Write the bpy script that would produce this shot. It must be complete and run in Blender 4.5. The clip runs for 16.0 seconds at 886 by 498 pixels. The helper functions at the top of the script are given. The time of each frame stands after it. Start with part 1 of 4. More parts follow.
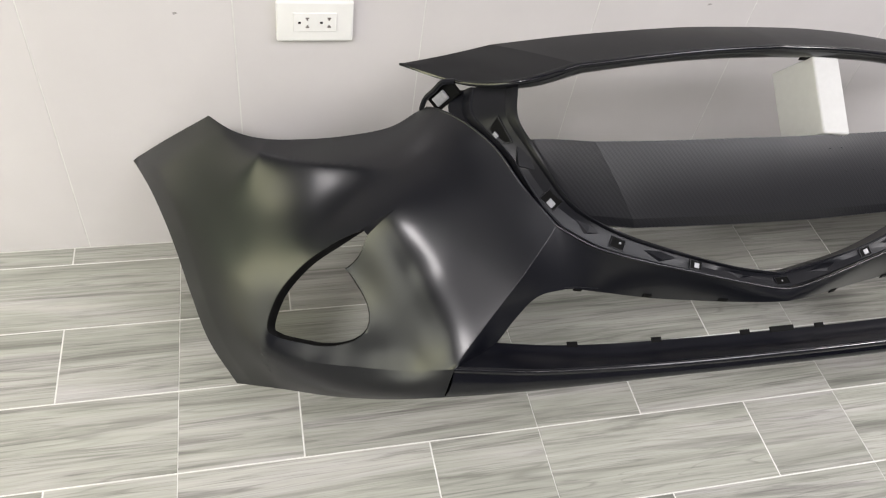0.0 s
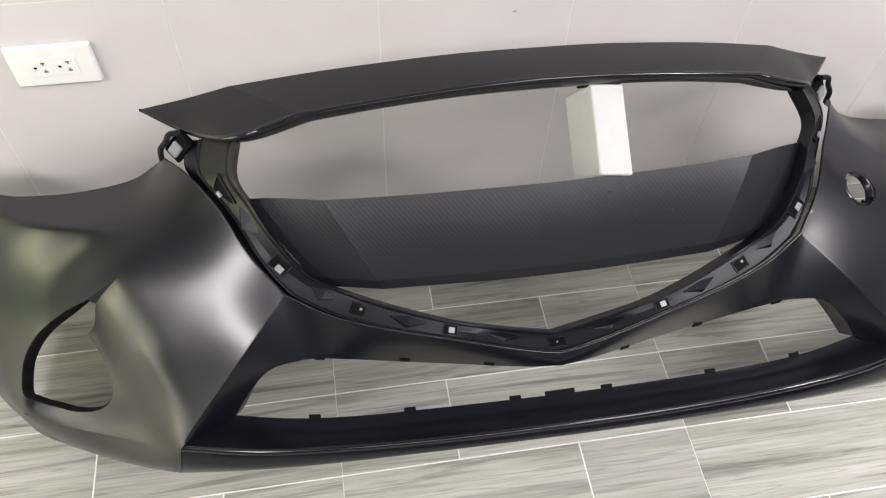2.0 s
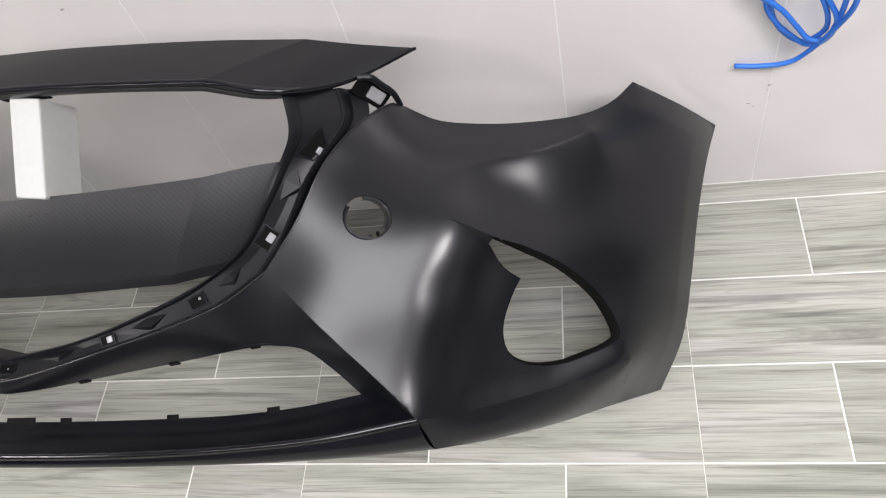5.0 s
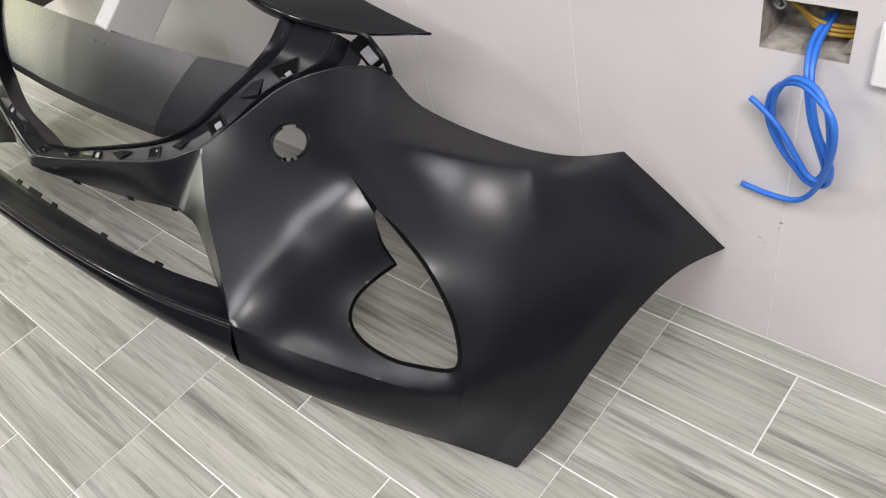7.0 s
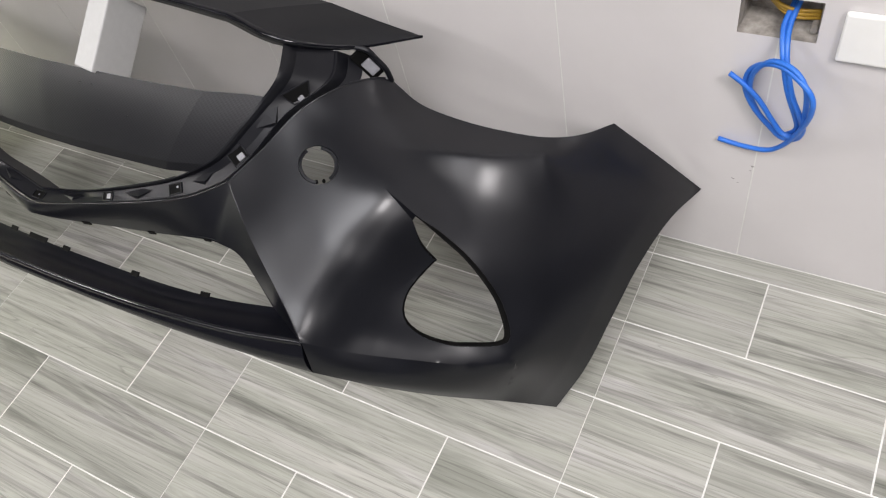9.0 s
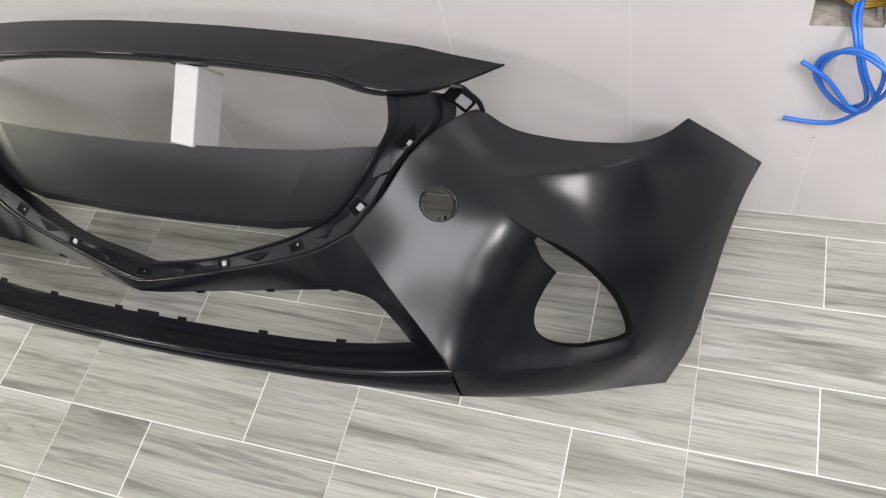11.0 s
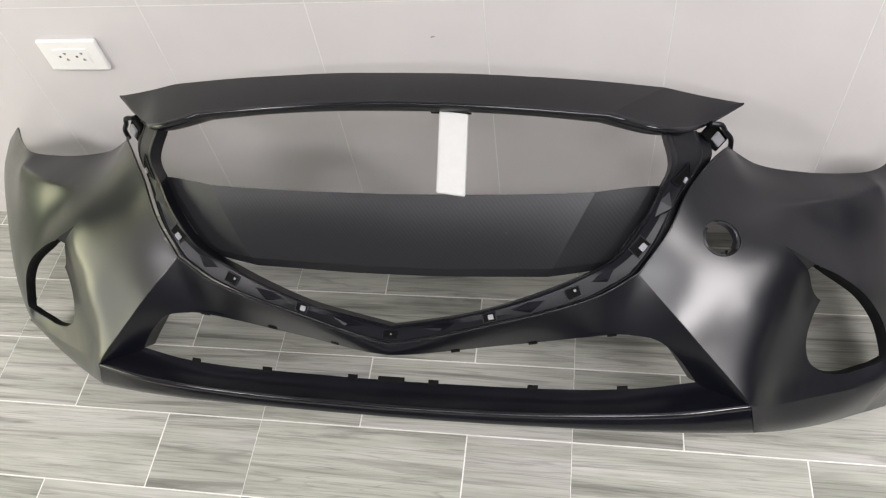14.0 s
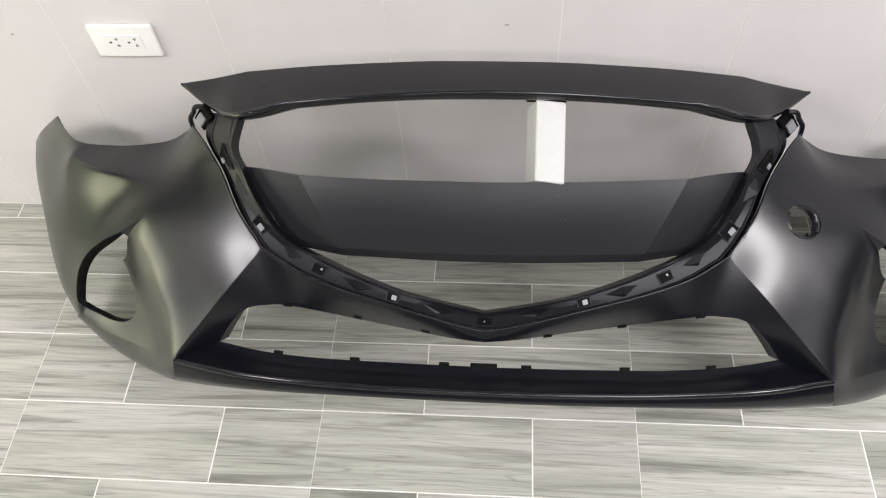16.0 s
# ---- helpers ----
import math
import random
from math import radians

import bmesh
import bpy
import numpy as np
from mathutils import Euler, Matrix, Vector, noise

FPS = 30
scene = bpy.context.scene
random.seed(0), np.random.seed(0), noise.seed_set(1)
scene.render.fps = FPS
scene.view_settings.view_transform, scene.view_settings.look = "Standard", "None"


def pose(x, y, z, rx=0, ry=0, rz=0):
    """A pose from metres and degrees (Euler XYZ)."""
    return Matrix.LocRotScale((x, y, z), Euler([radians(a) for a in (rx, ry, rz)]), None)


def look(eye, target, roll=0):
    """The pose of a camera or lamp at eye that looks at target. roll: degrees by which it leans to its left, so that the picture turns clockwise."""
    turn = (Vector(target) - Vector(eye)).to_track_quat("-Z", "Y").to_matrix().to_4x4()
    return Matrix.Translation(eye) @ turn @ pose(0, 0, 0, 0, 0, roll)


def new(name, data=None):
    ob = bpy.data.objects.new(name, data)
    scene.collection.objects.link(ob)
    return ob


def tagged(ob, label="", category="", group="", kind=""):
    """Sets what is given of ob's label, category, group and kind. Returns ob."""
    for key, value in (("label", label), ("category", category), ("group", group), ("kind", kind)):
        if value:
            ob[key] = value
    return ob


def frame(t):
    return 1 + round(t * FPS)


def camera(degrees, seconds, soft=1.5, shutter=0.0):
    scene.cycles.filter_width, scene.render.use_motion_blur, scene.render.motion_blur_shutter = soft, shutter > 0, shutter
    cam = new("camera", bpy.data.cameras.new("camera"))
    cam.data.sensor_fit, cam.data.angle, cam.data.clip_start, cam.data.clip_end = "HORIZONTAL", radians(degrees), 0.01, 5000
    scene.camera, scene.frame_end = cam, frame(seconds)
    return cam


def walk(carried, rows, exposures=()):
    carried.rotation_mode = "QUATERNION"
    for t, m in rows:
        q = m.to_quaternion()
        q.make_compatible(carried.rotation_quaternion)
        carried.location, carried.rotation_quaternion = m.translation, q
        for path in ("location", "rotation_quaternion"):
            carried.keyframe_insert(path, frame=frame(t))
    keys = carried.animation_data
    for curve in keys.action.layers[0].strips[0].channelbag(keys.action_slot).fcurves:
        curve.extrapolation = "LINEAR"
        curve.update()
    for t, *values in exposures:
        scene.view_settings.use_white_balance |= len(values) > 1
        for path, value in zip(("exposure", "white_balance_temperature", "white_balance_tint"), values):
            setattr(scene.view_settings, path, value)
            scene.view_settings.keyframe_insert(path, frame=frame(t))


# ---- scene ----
cam = camera(59.4, 16.0, soft=1.2)
PATH = [
    (0, (-0.885, -1.084, 1.189), (-0.426, 0.181, -0.291), 11.0),
    (0.5, (-0.802, -1.045, 1.211), (-0.434, 0.165, -0.339), 8.6),
    (1, (-0.675, -1.02, 1.237), (-0.384, 0.17, -0.344), 5.9),
    (1.5, (-0.505, -0.984, 1.267), (-0.257, 0.181, -0.339), 4.1),
    (2, (-0.379, -0.959, 1.271), (-0.145, 0.193, -0.347), 3.0),
    (2.5, (-0.275, -0.922, 1.261), (-0.05, 0.209, -0.373), 1.8),
    (3, (-0.116, -0.909, 1.262), (0.095, 0.214, -0.379), -0.0),
    (3.5, (0.044, -0.91, 1.233), (0.208, 0.231, -0.401), -3.3),
    (4, (0.223, -0.875, 1.189), (0.279, 0.271, -0.449), -7.6),
    (4.5, (0.353, -0.843, 1.135), (0.255, 0.27, -0.524), -12.1),
    (5, (0.65, -0.851, 1.14), (0.237, 0.223, -0.496), -20.9),
    (5.2, (0.713, -0.825, 1.13), (0.223, 0.22, -0.503), -22.7),
    (7.3, (1.175, -0.749, 0.949), (-0.004, 0.164, -0.383), -12.7),
    (7.5, (1.181, -0.74, 0.941), (-0.003, 0.169, -0.39), -11.4),
    (8, (1.17, -0.768, 0.997), (0.051, 0.124, -0.401), -11.5),
    (8.2, (1.156, -0.786, 1.039), (0.089, 0.097, -0.404), -13.0),
    (10.3, (0.721, -0.892, 1.305), (0.222, 0.042, -0.392), -19.4),
    (10.5, (0.72, -0.903, 1.314), (0.175, 0.032, -0.368), -20.7),
    (11, (0.734, -0.899, 1.34), (0.124, 0.008, -0.335), -21.9),
    (11.5, (0.699, -0.911, 1.355), (0.174, 0.047, -0.321), -18.6),
    (12, (0.586, -0.943, 1.38), (0.202, 0.114, -0.274), -16.1),
    (12.5, (0.415, -1.035, 1.398), (0.099, 0.071, -0.237), -14.4),
    (13, (0.328, -1.079, 1.392), (0.021, 0.049, -0.231), -12.5),
    (13.5, (0.266, -1.083, 1.388), (-0.052, 0.047, -0.231), -11.6),
    (14, (0.154, -1.036, 1.381), (-0.174, 0.095, -0.235), -11.2),
    (14.5, (0.05, -0.982, 1.374), (-0.236, 0.142, -0.255), -9.5),
    (15, (0.013, -0.975, 1.372), (-0.226, 0.136, -0.274), -7.2),
    (15.5, (-0.011, -0.992, 1.385), (-0.214, 0.104, -0.275), -6.1),
    (16, (-0.089, -1.061, 1.411), (-0.245, 0.056, -0.241), -5.4),
]
walk(cam, [(t, look(eye, target, roll)) for t, eye, target, roll in PATH], [(0.0, -0.12), (1.0, -0.11), (3.0, 0.10), (4.5, 0.0), (5.0, -0.04), (7.5, -0.34), (8.0, -0.38), (10.5, -0.21), (12.5, -0.15), (14.5, -0.09), (16.0, -0.04)])

# ---- world and lights ----
world = bpy.data.worlds.new("world")
scene.world = world
world.use_nodes = True
world.node_tree.nodes["Background"].inputs[0].default_value = (0.75, 0.8, 0.85, 1)
world.node_tree.nodes["Background"].inputs[1].default_value = 0.3
CEIL = 2.75


def ceiling_lamp(x, y, sx, sy, watts, tint):
    lamp = bpy.data.lights.new("ceiling_light", "AREA")
    lamp.shape, lamp.size, lamp.size_y, lamp.energy, lamp.color = "RECTANGLE", sx, sy, watts, tint
    ob = new("ceiling_light", lamp)
    ob.matrix_world = pose(x, y, CEIL - 0.045)
    return ob


COOL = (1.0, 0.955, 0.96)
ceiling_lamp(2.40, -1.50, 0.74, 0.84, 110, COOL)
ceiling_lamp(-2.38, -1.95, 0.64, 0.80, 98, COOL)
# wide unseen fill light, added to brighten the front
ceiling_lamp(0.0, -3.0, 2.6, 0.5, 60, COOL)
ceiling_lamp(0.92, -1.62, 1.0, 1.2, 56, (0.97, 0.96, 1.0))


# ---- materials ----
def material(name, colour, rough=0.5, metal=0.0, spec=0.5):
    m = bpy.data.materials.new(name)
    m.use_nodes = True
    b = m.node_tree.nodes["Principled BSDF"]
    b.inputs["Base Color"].default_value = (*colour, 1)
    b.inputs["Roughness"].default_value = rough
    b.inputs["Metallic"].default_value = metal
    b.inputs["Specular IOR Level"].default_value = spec
    return m, m.node_tree, b


def node(tree, kind, **values):
    n = tree.nodes.new(kind)
    for key, value in values.items():
        n.inputs[key.replace("_", " ")].default_value = value
    return n


def ramp(tree, source, stops):
    r = tree.nodes.new("ShaderNodeValToRGB")
    while len(r.color_ramp.elements) < len(stops):
        r.color_ramp.elements.new(0.5)
    for e, (p, c) in zip(r.color_ramp.elements, stops):
        e.position, e.color = p, (*c, 1) if len(c) == 3 else c
    tree.links.new(source, r.inputs[0])
    return r


def grey(v):
    return (v, v, v)


def bump(tree, bsdf, source, strength, distance):
    b = node(tree, "ShaderNodeBump", Strength=strength, Distance=distance)
    tree.links.new(source, b.inputs["Height"])
    tree.links.new(b.outputs[0], bsdf.inputs["Normal"])
    return b


def plastic(name, colour, rough, spread, grain, depth, coat=0.0, gleam=0.23):
    """Moulded black plastic: fine grain, cloudy gloss from handling and dust."""
    m, t, b = material(name, colour, rough)
    pos = t.nodes.new("ShaderNodeNewGeometry")
    fine = node(t, "ShaderNodeTexNoise", Scale=grain, Detail=2.0)
    cloud = node(t, "ShaderNodeTexNoise", Scale=9.0, Detail=5.0, Roughness=0.6)
    for n in (fine, cloud):
        t.links.new(pos.outputs["Position"], n.inputs["Vector"])
    r = ramp(t, cloud.outputs[0], [(0.0, grey(rough - 2.5 * spread)), (1.0, grey(rough + 2.5 * spread))])
    t.links.new(r.outputs[0], b.inputs["Roughness"])
    c = ramp(t, cloud.outputs[0], [(0.0, tuple(v * 0.6 for v in colour)), (1.0, tuple(v * 1.5 for v in colour))])
    t.links.new(c.outputs[0], b.inputs["Base Color"])
    if depth:
        bump(t, b, fine.outputs[0], 0.25, depth)
    b.inputs["Coat Weight"].default_value = coat
    b.inputs["Coat Roughness"].default_value = 0.22
    b.inputs["Specular IOR Level"].default_value = gleam
    return m


SKIN = plastic("satin_black_plastic", (0.0024, 0.0028, 0.0050), 0.38, 0.03, 900.0, 0.0, 0.42, 0.28)
GLOSS = plastic("gloss_black_plastic", (0.0025, 0.0028, 0.005), 0.20, 0.03, 900.0, 0.0, gleam=0.5)
MATT = plastic("grained_black_plastic", (0.010, 0.0103, 0.0118), 0.42, 0.03, 2600.0, 0.0001)
INNER = plastic("inner_black_plastic", (0.005, 0.0053, 0.0075), 0.38, 0.03, 700.0, 0.0, gleam=0.24)
SHELF = plastic("dull_black_plastic", (0.003, 0.0032, 0.0055), 0.34, 0.03, 900.0, 0.0, gleam=0.16)


def woven_material():
    m, t, b = material("ribbed_black_plastic", (0.03, 0.03, 0.034), 0.38)
    b.inputs["Specular IOR Level"].default_value = 0.38
    tc = t.nodes.new("ShaderNodeTexCoord")
    twill = t.nodes.new("ShaderNodeMath")
    twill.operation = "MULTIPLY_ADD"
    for turn, scale, into in ((52, 105.0, 0), (-38, 60.0, 2)):
        wave = node(t, "ShaderNodeTexWave", Scale=1.0, Distortion=0.0)
        wave.bands_direction = "X"
        mapping = t.nodes.new("ShaderNodeMapping")
        mapping.inputs["Rotation"].default_value = (0, 0, radians(turn))
        mapping.inputs["Scale"].default_value = (scale, scale, scale)
        t.links.new(tc.outputs["UV"], mapping.inputs[0])
        t.links.new(mapping.outputs[0], wave.inputs["Vector"])
        t.links.new(wave.outputs["Fac"], twill.inputs[into])
    twill.inputs[1].default_value = 1.3
    bump(t, b, twill.outputs[0], 0.26, 0.0003)
    r = ramp(t, twill.outputs[0], [(0.3, (0.0075, 0.0077, 0.0090)), (1.3, (0.015, 0.0153, 0.0176))])
    t.links.new(r.outputs[0], b.inputs["Base Color"])
    return m


WOVEN = woven_material()


def plank_material():
    """Glazed grey wood-look tile; each piece takes its own stretch of grain."""
    m, t, b = material("grey_wood_tile", (0.4, 0.4, 0.37), 0.32)
    pos = t.nodes.new("ShaderNodeNewGeometry")
    info = t.nodes.new("ShaderNodeObjectInfo")
    shift = node(t, "ShaderNodeVectorMath")
    shift.operation = "MULTIPLY_ADD"
    t.links.new(info.outputs["Random"], shift.inputs[0])
    shift.inputs[1].default_value = (7.0, 13.0, 5.0)
    t.links.new(pos.outputs["Position"], shift.inputs[2])

    def grain(scale, detail, stretch, twist):
        mp = t.nodes.new("ShaderNodeMapping")
        mp.inputs["Scale"].default_value = stretch
        t.links.new(shift.outputs[0], mp.inputs[0])
        n = node(t, "ShaderNodeTexNoise", Scale=scale, Detail=detail, Roughness=0.62, Distortion=twist)
        t.links.new(mp.outputs[0], n.inputs["Vector"])
        return n

    broad = grain(2.4, 4.0, (0.6, 5.5, 1.0), 1.0)
    veins = grain(2.6, 5.0, (0.40, 9.0, 1.0), 2.2)
    lines = grain(2.0, 2.0, (0.35, 10.0, 1.0), 1.2)
    fine = grain(16.0, 5.0, (0.4, 14.0, 1.0), 0.8)
    base = ramp(t, broad.outputs[0], [(0.3, (0.265, 0.27, 0.232)), (0.48, (0.37, 0.372, 0.328)), (0.58, (0.41, 0.405, 0.368)), (0.72, (0.475, 0.462, 0.445))])
    dark = ramp(t, veins.outputs[0], [(0.30, grey(0.50)), (0.40, grey(0.70)), (0.47, grey(0.97)), (0.52, grey(0.92)), (0.58, grey(1.03)), (0.7, grey(1.06))])
    thin = ramp(t, fine.outputs[0], [(0.30, grey(0.66)), (0.43, grey(0.93)), (0.65, grey(1.06))])
    score = ramp(t, lines.outputs[0], [(0.425, grey(1.0)), (0.435, grey(0.72)), (0.455, grey(1.0)), (0.555, grey(1.0)), (0.567, grey(0.78)), (0.575, grey(1.0))])

    def times(a, c):
        mix = t.nodes.new("ShaderNodeMix")
        mix.data_type, mix.blend_type = "RGBA", "MULTIPLY"
        mix.inputs[0].default_value = 1.0
        t.links.new(a, mix.inputs[6])
        t.links.new(c, mix.inputs[7])
        return mix.outputs[2]

    tone = ramp(t, info.outputs["Random"], [(0.0, grey(0.88)), (1.0, grey(1.05))])
    colour = times(times(times(times(base.outputs[0], dark.outputs[0]), thin.outputs[0]), score.outputs[0]), tone.outputs[0])
    t.links.new(colour, b.inputs["Base Color"])
    gloss = ramp(t, veins.outputs[0], [(0.3, grey(0.42)), (0.7, grey(0.3))])
    t.links.new(gloss.outputs[0], b.inputs["Roughness"])
    bump(t, b, veins.outputs[0], 0.12, 0.001)
    return m


PLANK = plank_material()


def speckled(name, low, high, rough, scale, relief=0.0):
    m, t, b = material(name, low, rough)
    pos = t.nodes.new("ShaderNodeNewGeometry")
    n = node(t, "ShaderNodeTexNoise", Scale=scale, Detail=6.0, Roughness=0.6)
    t.links.new(pos.outputs["Position"], n.inputs["Vector"])
    r = ramp(t, n.outputs[0], [(0.3, low), (0.7, high)])
    t.links.new(r.outputs[0], b.inputs["Base Color"])
    if relief:
        bump(t, b, n.outputs[0], 0.4, relief)
    return m


WALL_TILE = speckled("grey_wall_tile", (0.585, 0.56, 0.555), (0.63, 0.605, 0.60), 0.24, 4.0)
GROUT = speckled("white_grout", (0.60, 0.60, 0.57), (0.72, 0.71, 0.68), 0.8, 60.0)
# unseen walls and ceiling, toned low so the black plastic reflects dark
SOUTH = speckled("mid_grey_wall_paint", (0.12, 0.12, 0.13), (0.15, 0.15, 0.16), 0.8, 3.0)
OVERHEAD = speckled("mid_grey_ceiling_paint", (0.11, 0.11, 0.115), (0.14, 0.14, 0.145), 0.8, 3.0)
PAINT = speckled("dark_reflection_paint", (0.020, 0.020, 0.023), (0.028, 0.028, 0.032), 0.8, 3.0)
FOAM = speckled("white_foam", (0.50, 0.50, 0.49), (0.53, 0.53, 0.52), 0.85, 90.0, 0.0002)
WHITE = speckled("white_moulded_plastic", (0.78, 0.775, 0.75), (0.82, 0.815, 0.79), 0.3, 20.0)
CLIP = speckled("grey_nylon", (0.20, 0.20, 0.215), (0.29, 0.29, 0.31), 0.35, 90.0)
CEMENT = speckled("rough_cement", (0.13, 0.115, 0.10), (0.42, 0.39, 0.35), 0.9, 45.0, 0.004)
SCUFF = speckled("grey_scuff", (0.20, 0.19, 0.18), (0.36, 0.34, 0.33), 0.6, 300.0)
SLOT = speckled("shaded_contact", (0.16, 0.15, 0.14), (0.24, 0.23, 0.21), 0.5, 60.0)
BLUE = speckled("blue_cable_sheath", (0.02, 0.135, 0.56), (0.03, 0.175, 0.66), 0.40, 30.0)
YELLOW = speckled("yellow_cable_sheath", (0.34, 0.20, 0.02), (0.48, 0.29, 0.03), 0.4, 40.0)
# for black parts, and for recess shade put into the colour
BLACK = speckled("black_parts_and_shade", (0.003, 0.003, 0.003), (0.006, 0.006, 0.006), 0.6, 50.0)
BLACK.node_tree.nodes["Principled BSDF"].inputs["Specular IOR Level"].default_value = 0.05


YARD, yard_tree, yard_bsdf = material("sunlit_yard", (0.2, 0.3, 0.1), 0.9)
yard_place = yard_tree.nodes.new("ShaderNodeNewGeometry")
yard_axes = yard_tree.nodes.new("ShaderNodeSeparateXYZ")
yard_tree.links.new(yard_place.outputs["Position"], yard_axes.inputs[0])
yard_noise = node(yard_tree, "ShaderNodeTexNoise", Scale=2.2, Detail=5.0)
yard_tree.links.new(yard_place.outputs["Position"], yard_noise.inputs["Vector"])
yard_mix = yard_tree.nodes.new("ShaderNodeMath")
yard_mix.operation = "MULTIPLY_ADD"
yard_mix.inputs[1].default_value = 0.16
yard_tree.links.new(yard_noise.outputs[0], yard_mix.inputs[0])
yard_tree.links.new(yard_axes.outputs["Y"], yard_mix.inputs[2])
yard_span = yard_tree.nodes.new("ShaderNodeMapRange")
yard_span.inputs["From Min"].default_value, yard_span.inputs["From Max"].default_value = -1.5, 0.5
yard_tree.links.new(yard_mix.outputs[0], yard_span.inputs["Value"])
# bright ground on one side, a dark hedge on the other
yard_ramp = ramp(yard_tree, yard_span.outputs[0], [(0.0, (0.50, 0.50, 0.47)), (0.18, (0.62, 0.61, 0.52)), (0.34, (0.98, 0.95, 0.66)), (0.52, (0.98, 0.94, 0.60)), (0.58, (0.12, 0.15, 0.09)), (0.72, (0.010, 0.035, 0.027))])
yard_tree.links.new(yard_ramp.outputs[0], yard_bsdf.inputs["Emission Color"])
yard_bsdf.inputs["Emission Strength"].default_value = 9.0


# ---- mesh helpers ----
def part(name, bm, mat, parent=None, label="", smooth=False):
    me = bpy.data.meshes.new(name)
    bm.to_mesh(me)
    bm.free()
    me.materials.append(mat)
    if smooth:
        me.polygons.foreach_set("use_smooth", [True] * len(me.polygons))
        if smooth is not True:
            me.set_sharp_from_angle(angle=radians(smooth))
    ob = new(name, me)
    if parent:
        ob.parent = parent
        ob.matrix_parent_inverse = parent.matrix_basis.inverted()
    return tagged(ob, label) if label else ob


def thing(name, place, label, category, group="", kind=""):
    ob = new(name)
    ob.empty_display_size = 0.05
    ob.matrix_basis = Matrix.Translation(place)
    return tagged(ob, label, category, group, kind)


def box(bm, lo, hi, bevel=0.0):
    made = bmesh.ops.create_cube(bm, size=1.0)["verts"]
    lo, hi = Vector(lo), Vector(hi)
    for v in made:
        v.co = Vector([(lo[i] + hi[i]) / 2 + v.co[i] * (hi[i] - lo[i]) for i in range(3)])
    if bevel:
        edges = list({e for v in made for e in v.link_edges})
        bmesh.ops.bevel(bm, geom=edges, offset=bevel, segments=2, affect="EDGES", profile=0.5)
    return bm


def prism(outline, y0, y1):
    """An upright outline of (x, z) pairs, made solid from y0 to y1."""
    bm = bmesh.new()
    front = [bm.verts.new((x, y0, z)) for x, z in outline]
    back = [bm.verts.new((x, y1, z)) for x, z in outline]
    bm.faces.new(front)
    bm.faces.new(back[::-1])
    for i in range(len(front)):
        j = (i + 1) % len(front)
        bm.faces.new((front[j], front[i], back[i], back[j]))
    bmesh.ops.recalc_face_normals(bm, faces=bm.faces)
    return bm


def spline(points, count):
    """A smooth curve through a few control points."""
    c = np.array(points, float)
    e = np.vstack([2 * c[0] - c[1], c, 2 * c[-1] - c[-2]])
    s = np.linspace(0, len(c) - 1, count)
    i = np.clip(s.astype(int), 0, len(c) - 2)
    f = (s - i)[:, None]
    a, b, d, g = e[i], e[i + 1], e[i + 2], e[i + 3]
    p = 0.5 * (2 * b + (d - a) * f + (2 * a - 5 * b + 4 * d - g) * f**2 + (3 * b - a - 3 * d + g) * f**3)
    far = np.r_[0, np.cumsum(np.linalg.norm(np.diff(p, axis=0), axis=1))]
    even = np.linspace(0, far[-1], count)
    return np.stack([np.interp(even, far, p[:, k]) for k in range(p.shape[1])], 1)


def chain(*curves):
    return np.vstack([curves[0]] + [c[1:] for c in curves[1:]])


def sheet(rows, flip=False, uv=False):
    """A quad net through rows of points."""
    bm = bmesh.new()
    net = [[bm.verts.new(p) for p in row] for row in rows]
    layer = bm.loops.layers.uv.new() if uv else None
    for i in range(len(net) - 1):
        for j in range(len(net[0]) - 1):
            four = (net[i][j], net[i][j + 1], net[i + 1][j + 1], net[i + 1][j])
            try:
                f = bm.faces.new(four[::-1] if flip else four)
            except ValueError:
                continue
            if uv:
                for loop in f.loops:
                    loop[layer].uv = (loop.vert.co.x, 0.53 * loop.vert.co.y + 0.845 * loop.vert.co.z)
    return bm


def tube(points, radius, sides=10):
    """A round cable along a smooth curve."""
    p = [Vector(q) for q in points]
    bm = bmesh.new()
    rings, up = [], Vector((0.3, 1, 0.2))
    for i, c in enumerate(p):
        way = (p[min(i + 1, len(p) - 1)] - p[max(i - 1, 0)]).normalized()
        a = way.cross(up).normalized()
        b = way.cross(a)
        up = b if abs(b.dot(way)) < 0.9 else up
        up = -up if up.dot(Vector((0.3, 1, 0.2))) < 0 else up
        rings.append([bm.verts.new(c + radius * (math.cos(k * math.tau / sides) * a + math.sin(k * math.tau / sides) * b)) for k in range(sides)])
    for r, s in zip(rings, rings[1:]):
        for k in range(sides):
            bm.faces.new((r[k], r[(k + 1) % sides], s[(k + 1) % sides], s[k]))
    bm.faces.new(rings[0][::-1])
    bm.faces.new(rings[-1])
    bmesh.ops.recalc_face_normals(bm, faces=bm.faces)
    return bm


def solid(bm, depth):
    """Gives an open sheet its thickness, behind its front."""
    bm.normal_update()
    front, edges = list(bm.verts), [e for e in bm.edges if e.is_boundary]
    faces = list(bm.faces)
    twin = {v: bm.verts.new(v.co - v.normal * depth) for v in front}
    for f in faces:
        bm.faces.new([twin[v] for v in reversed(f.verts)])
    for e in edges:
        loop = e.link_loops[0]
        a, b = loop.vert, loop.link_loop_next.vert
        bm.faces.new((b, a, twin[a], twin[b]))
    return bm


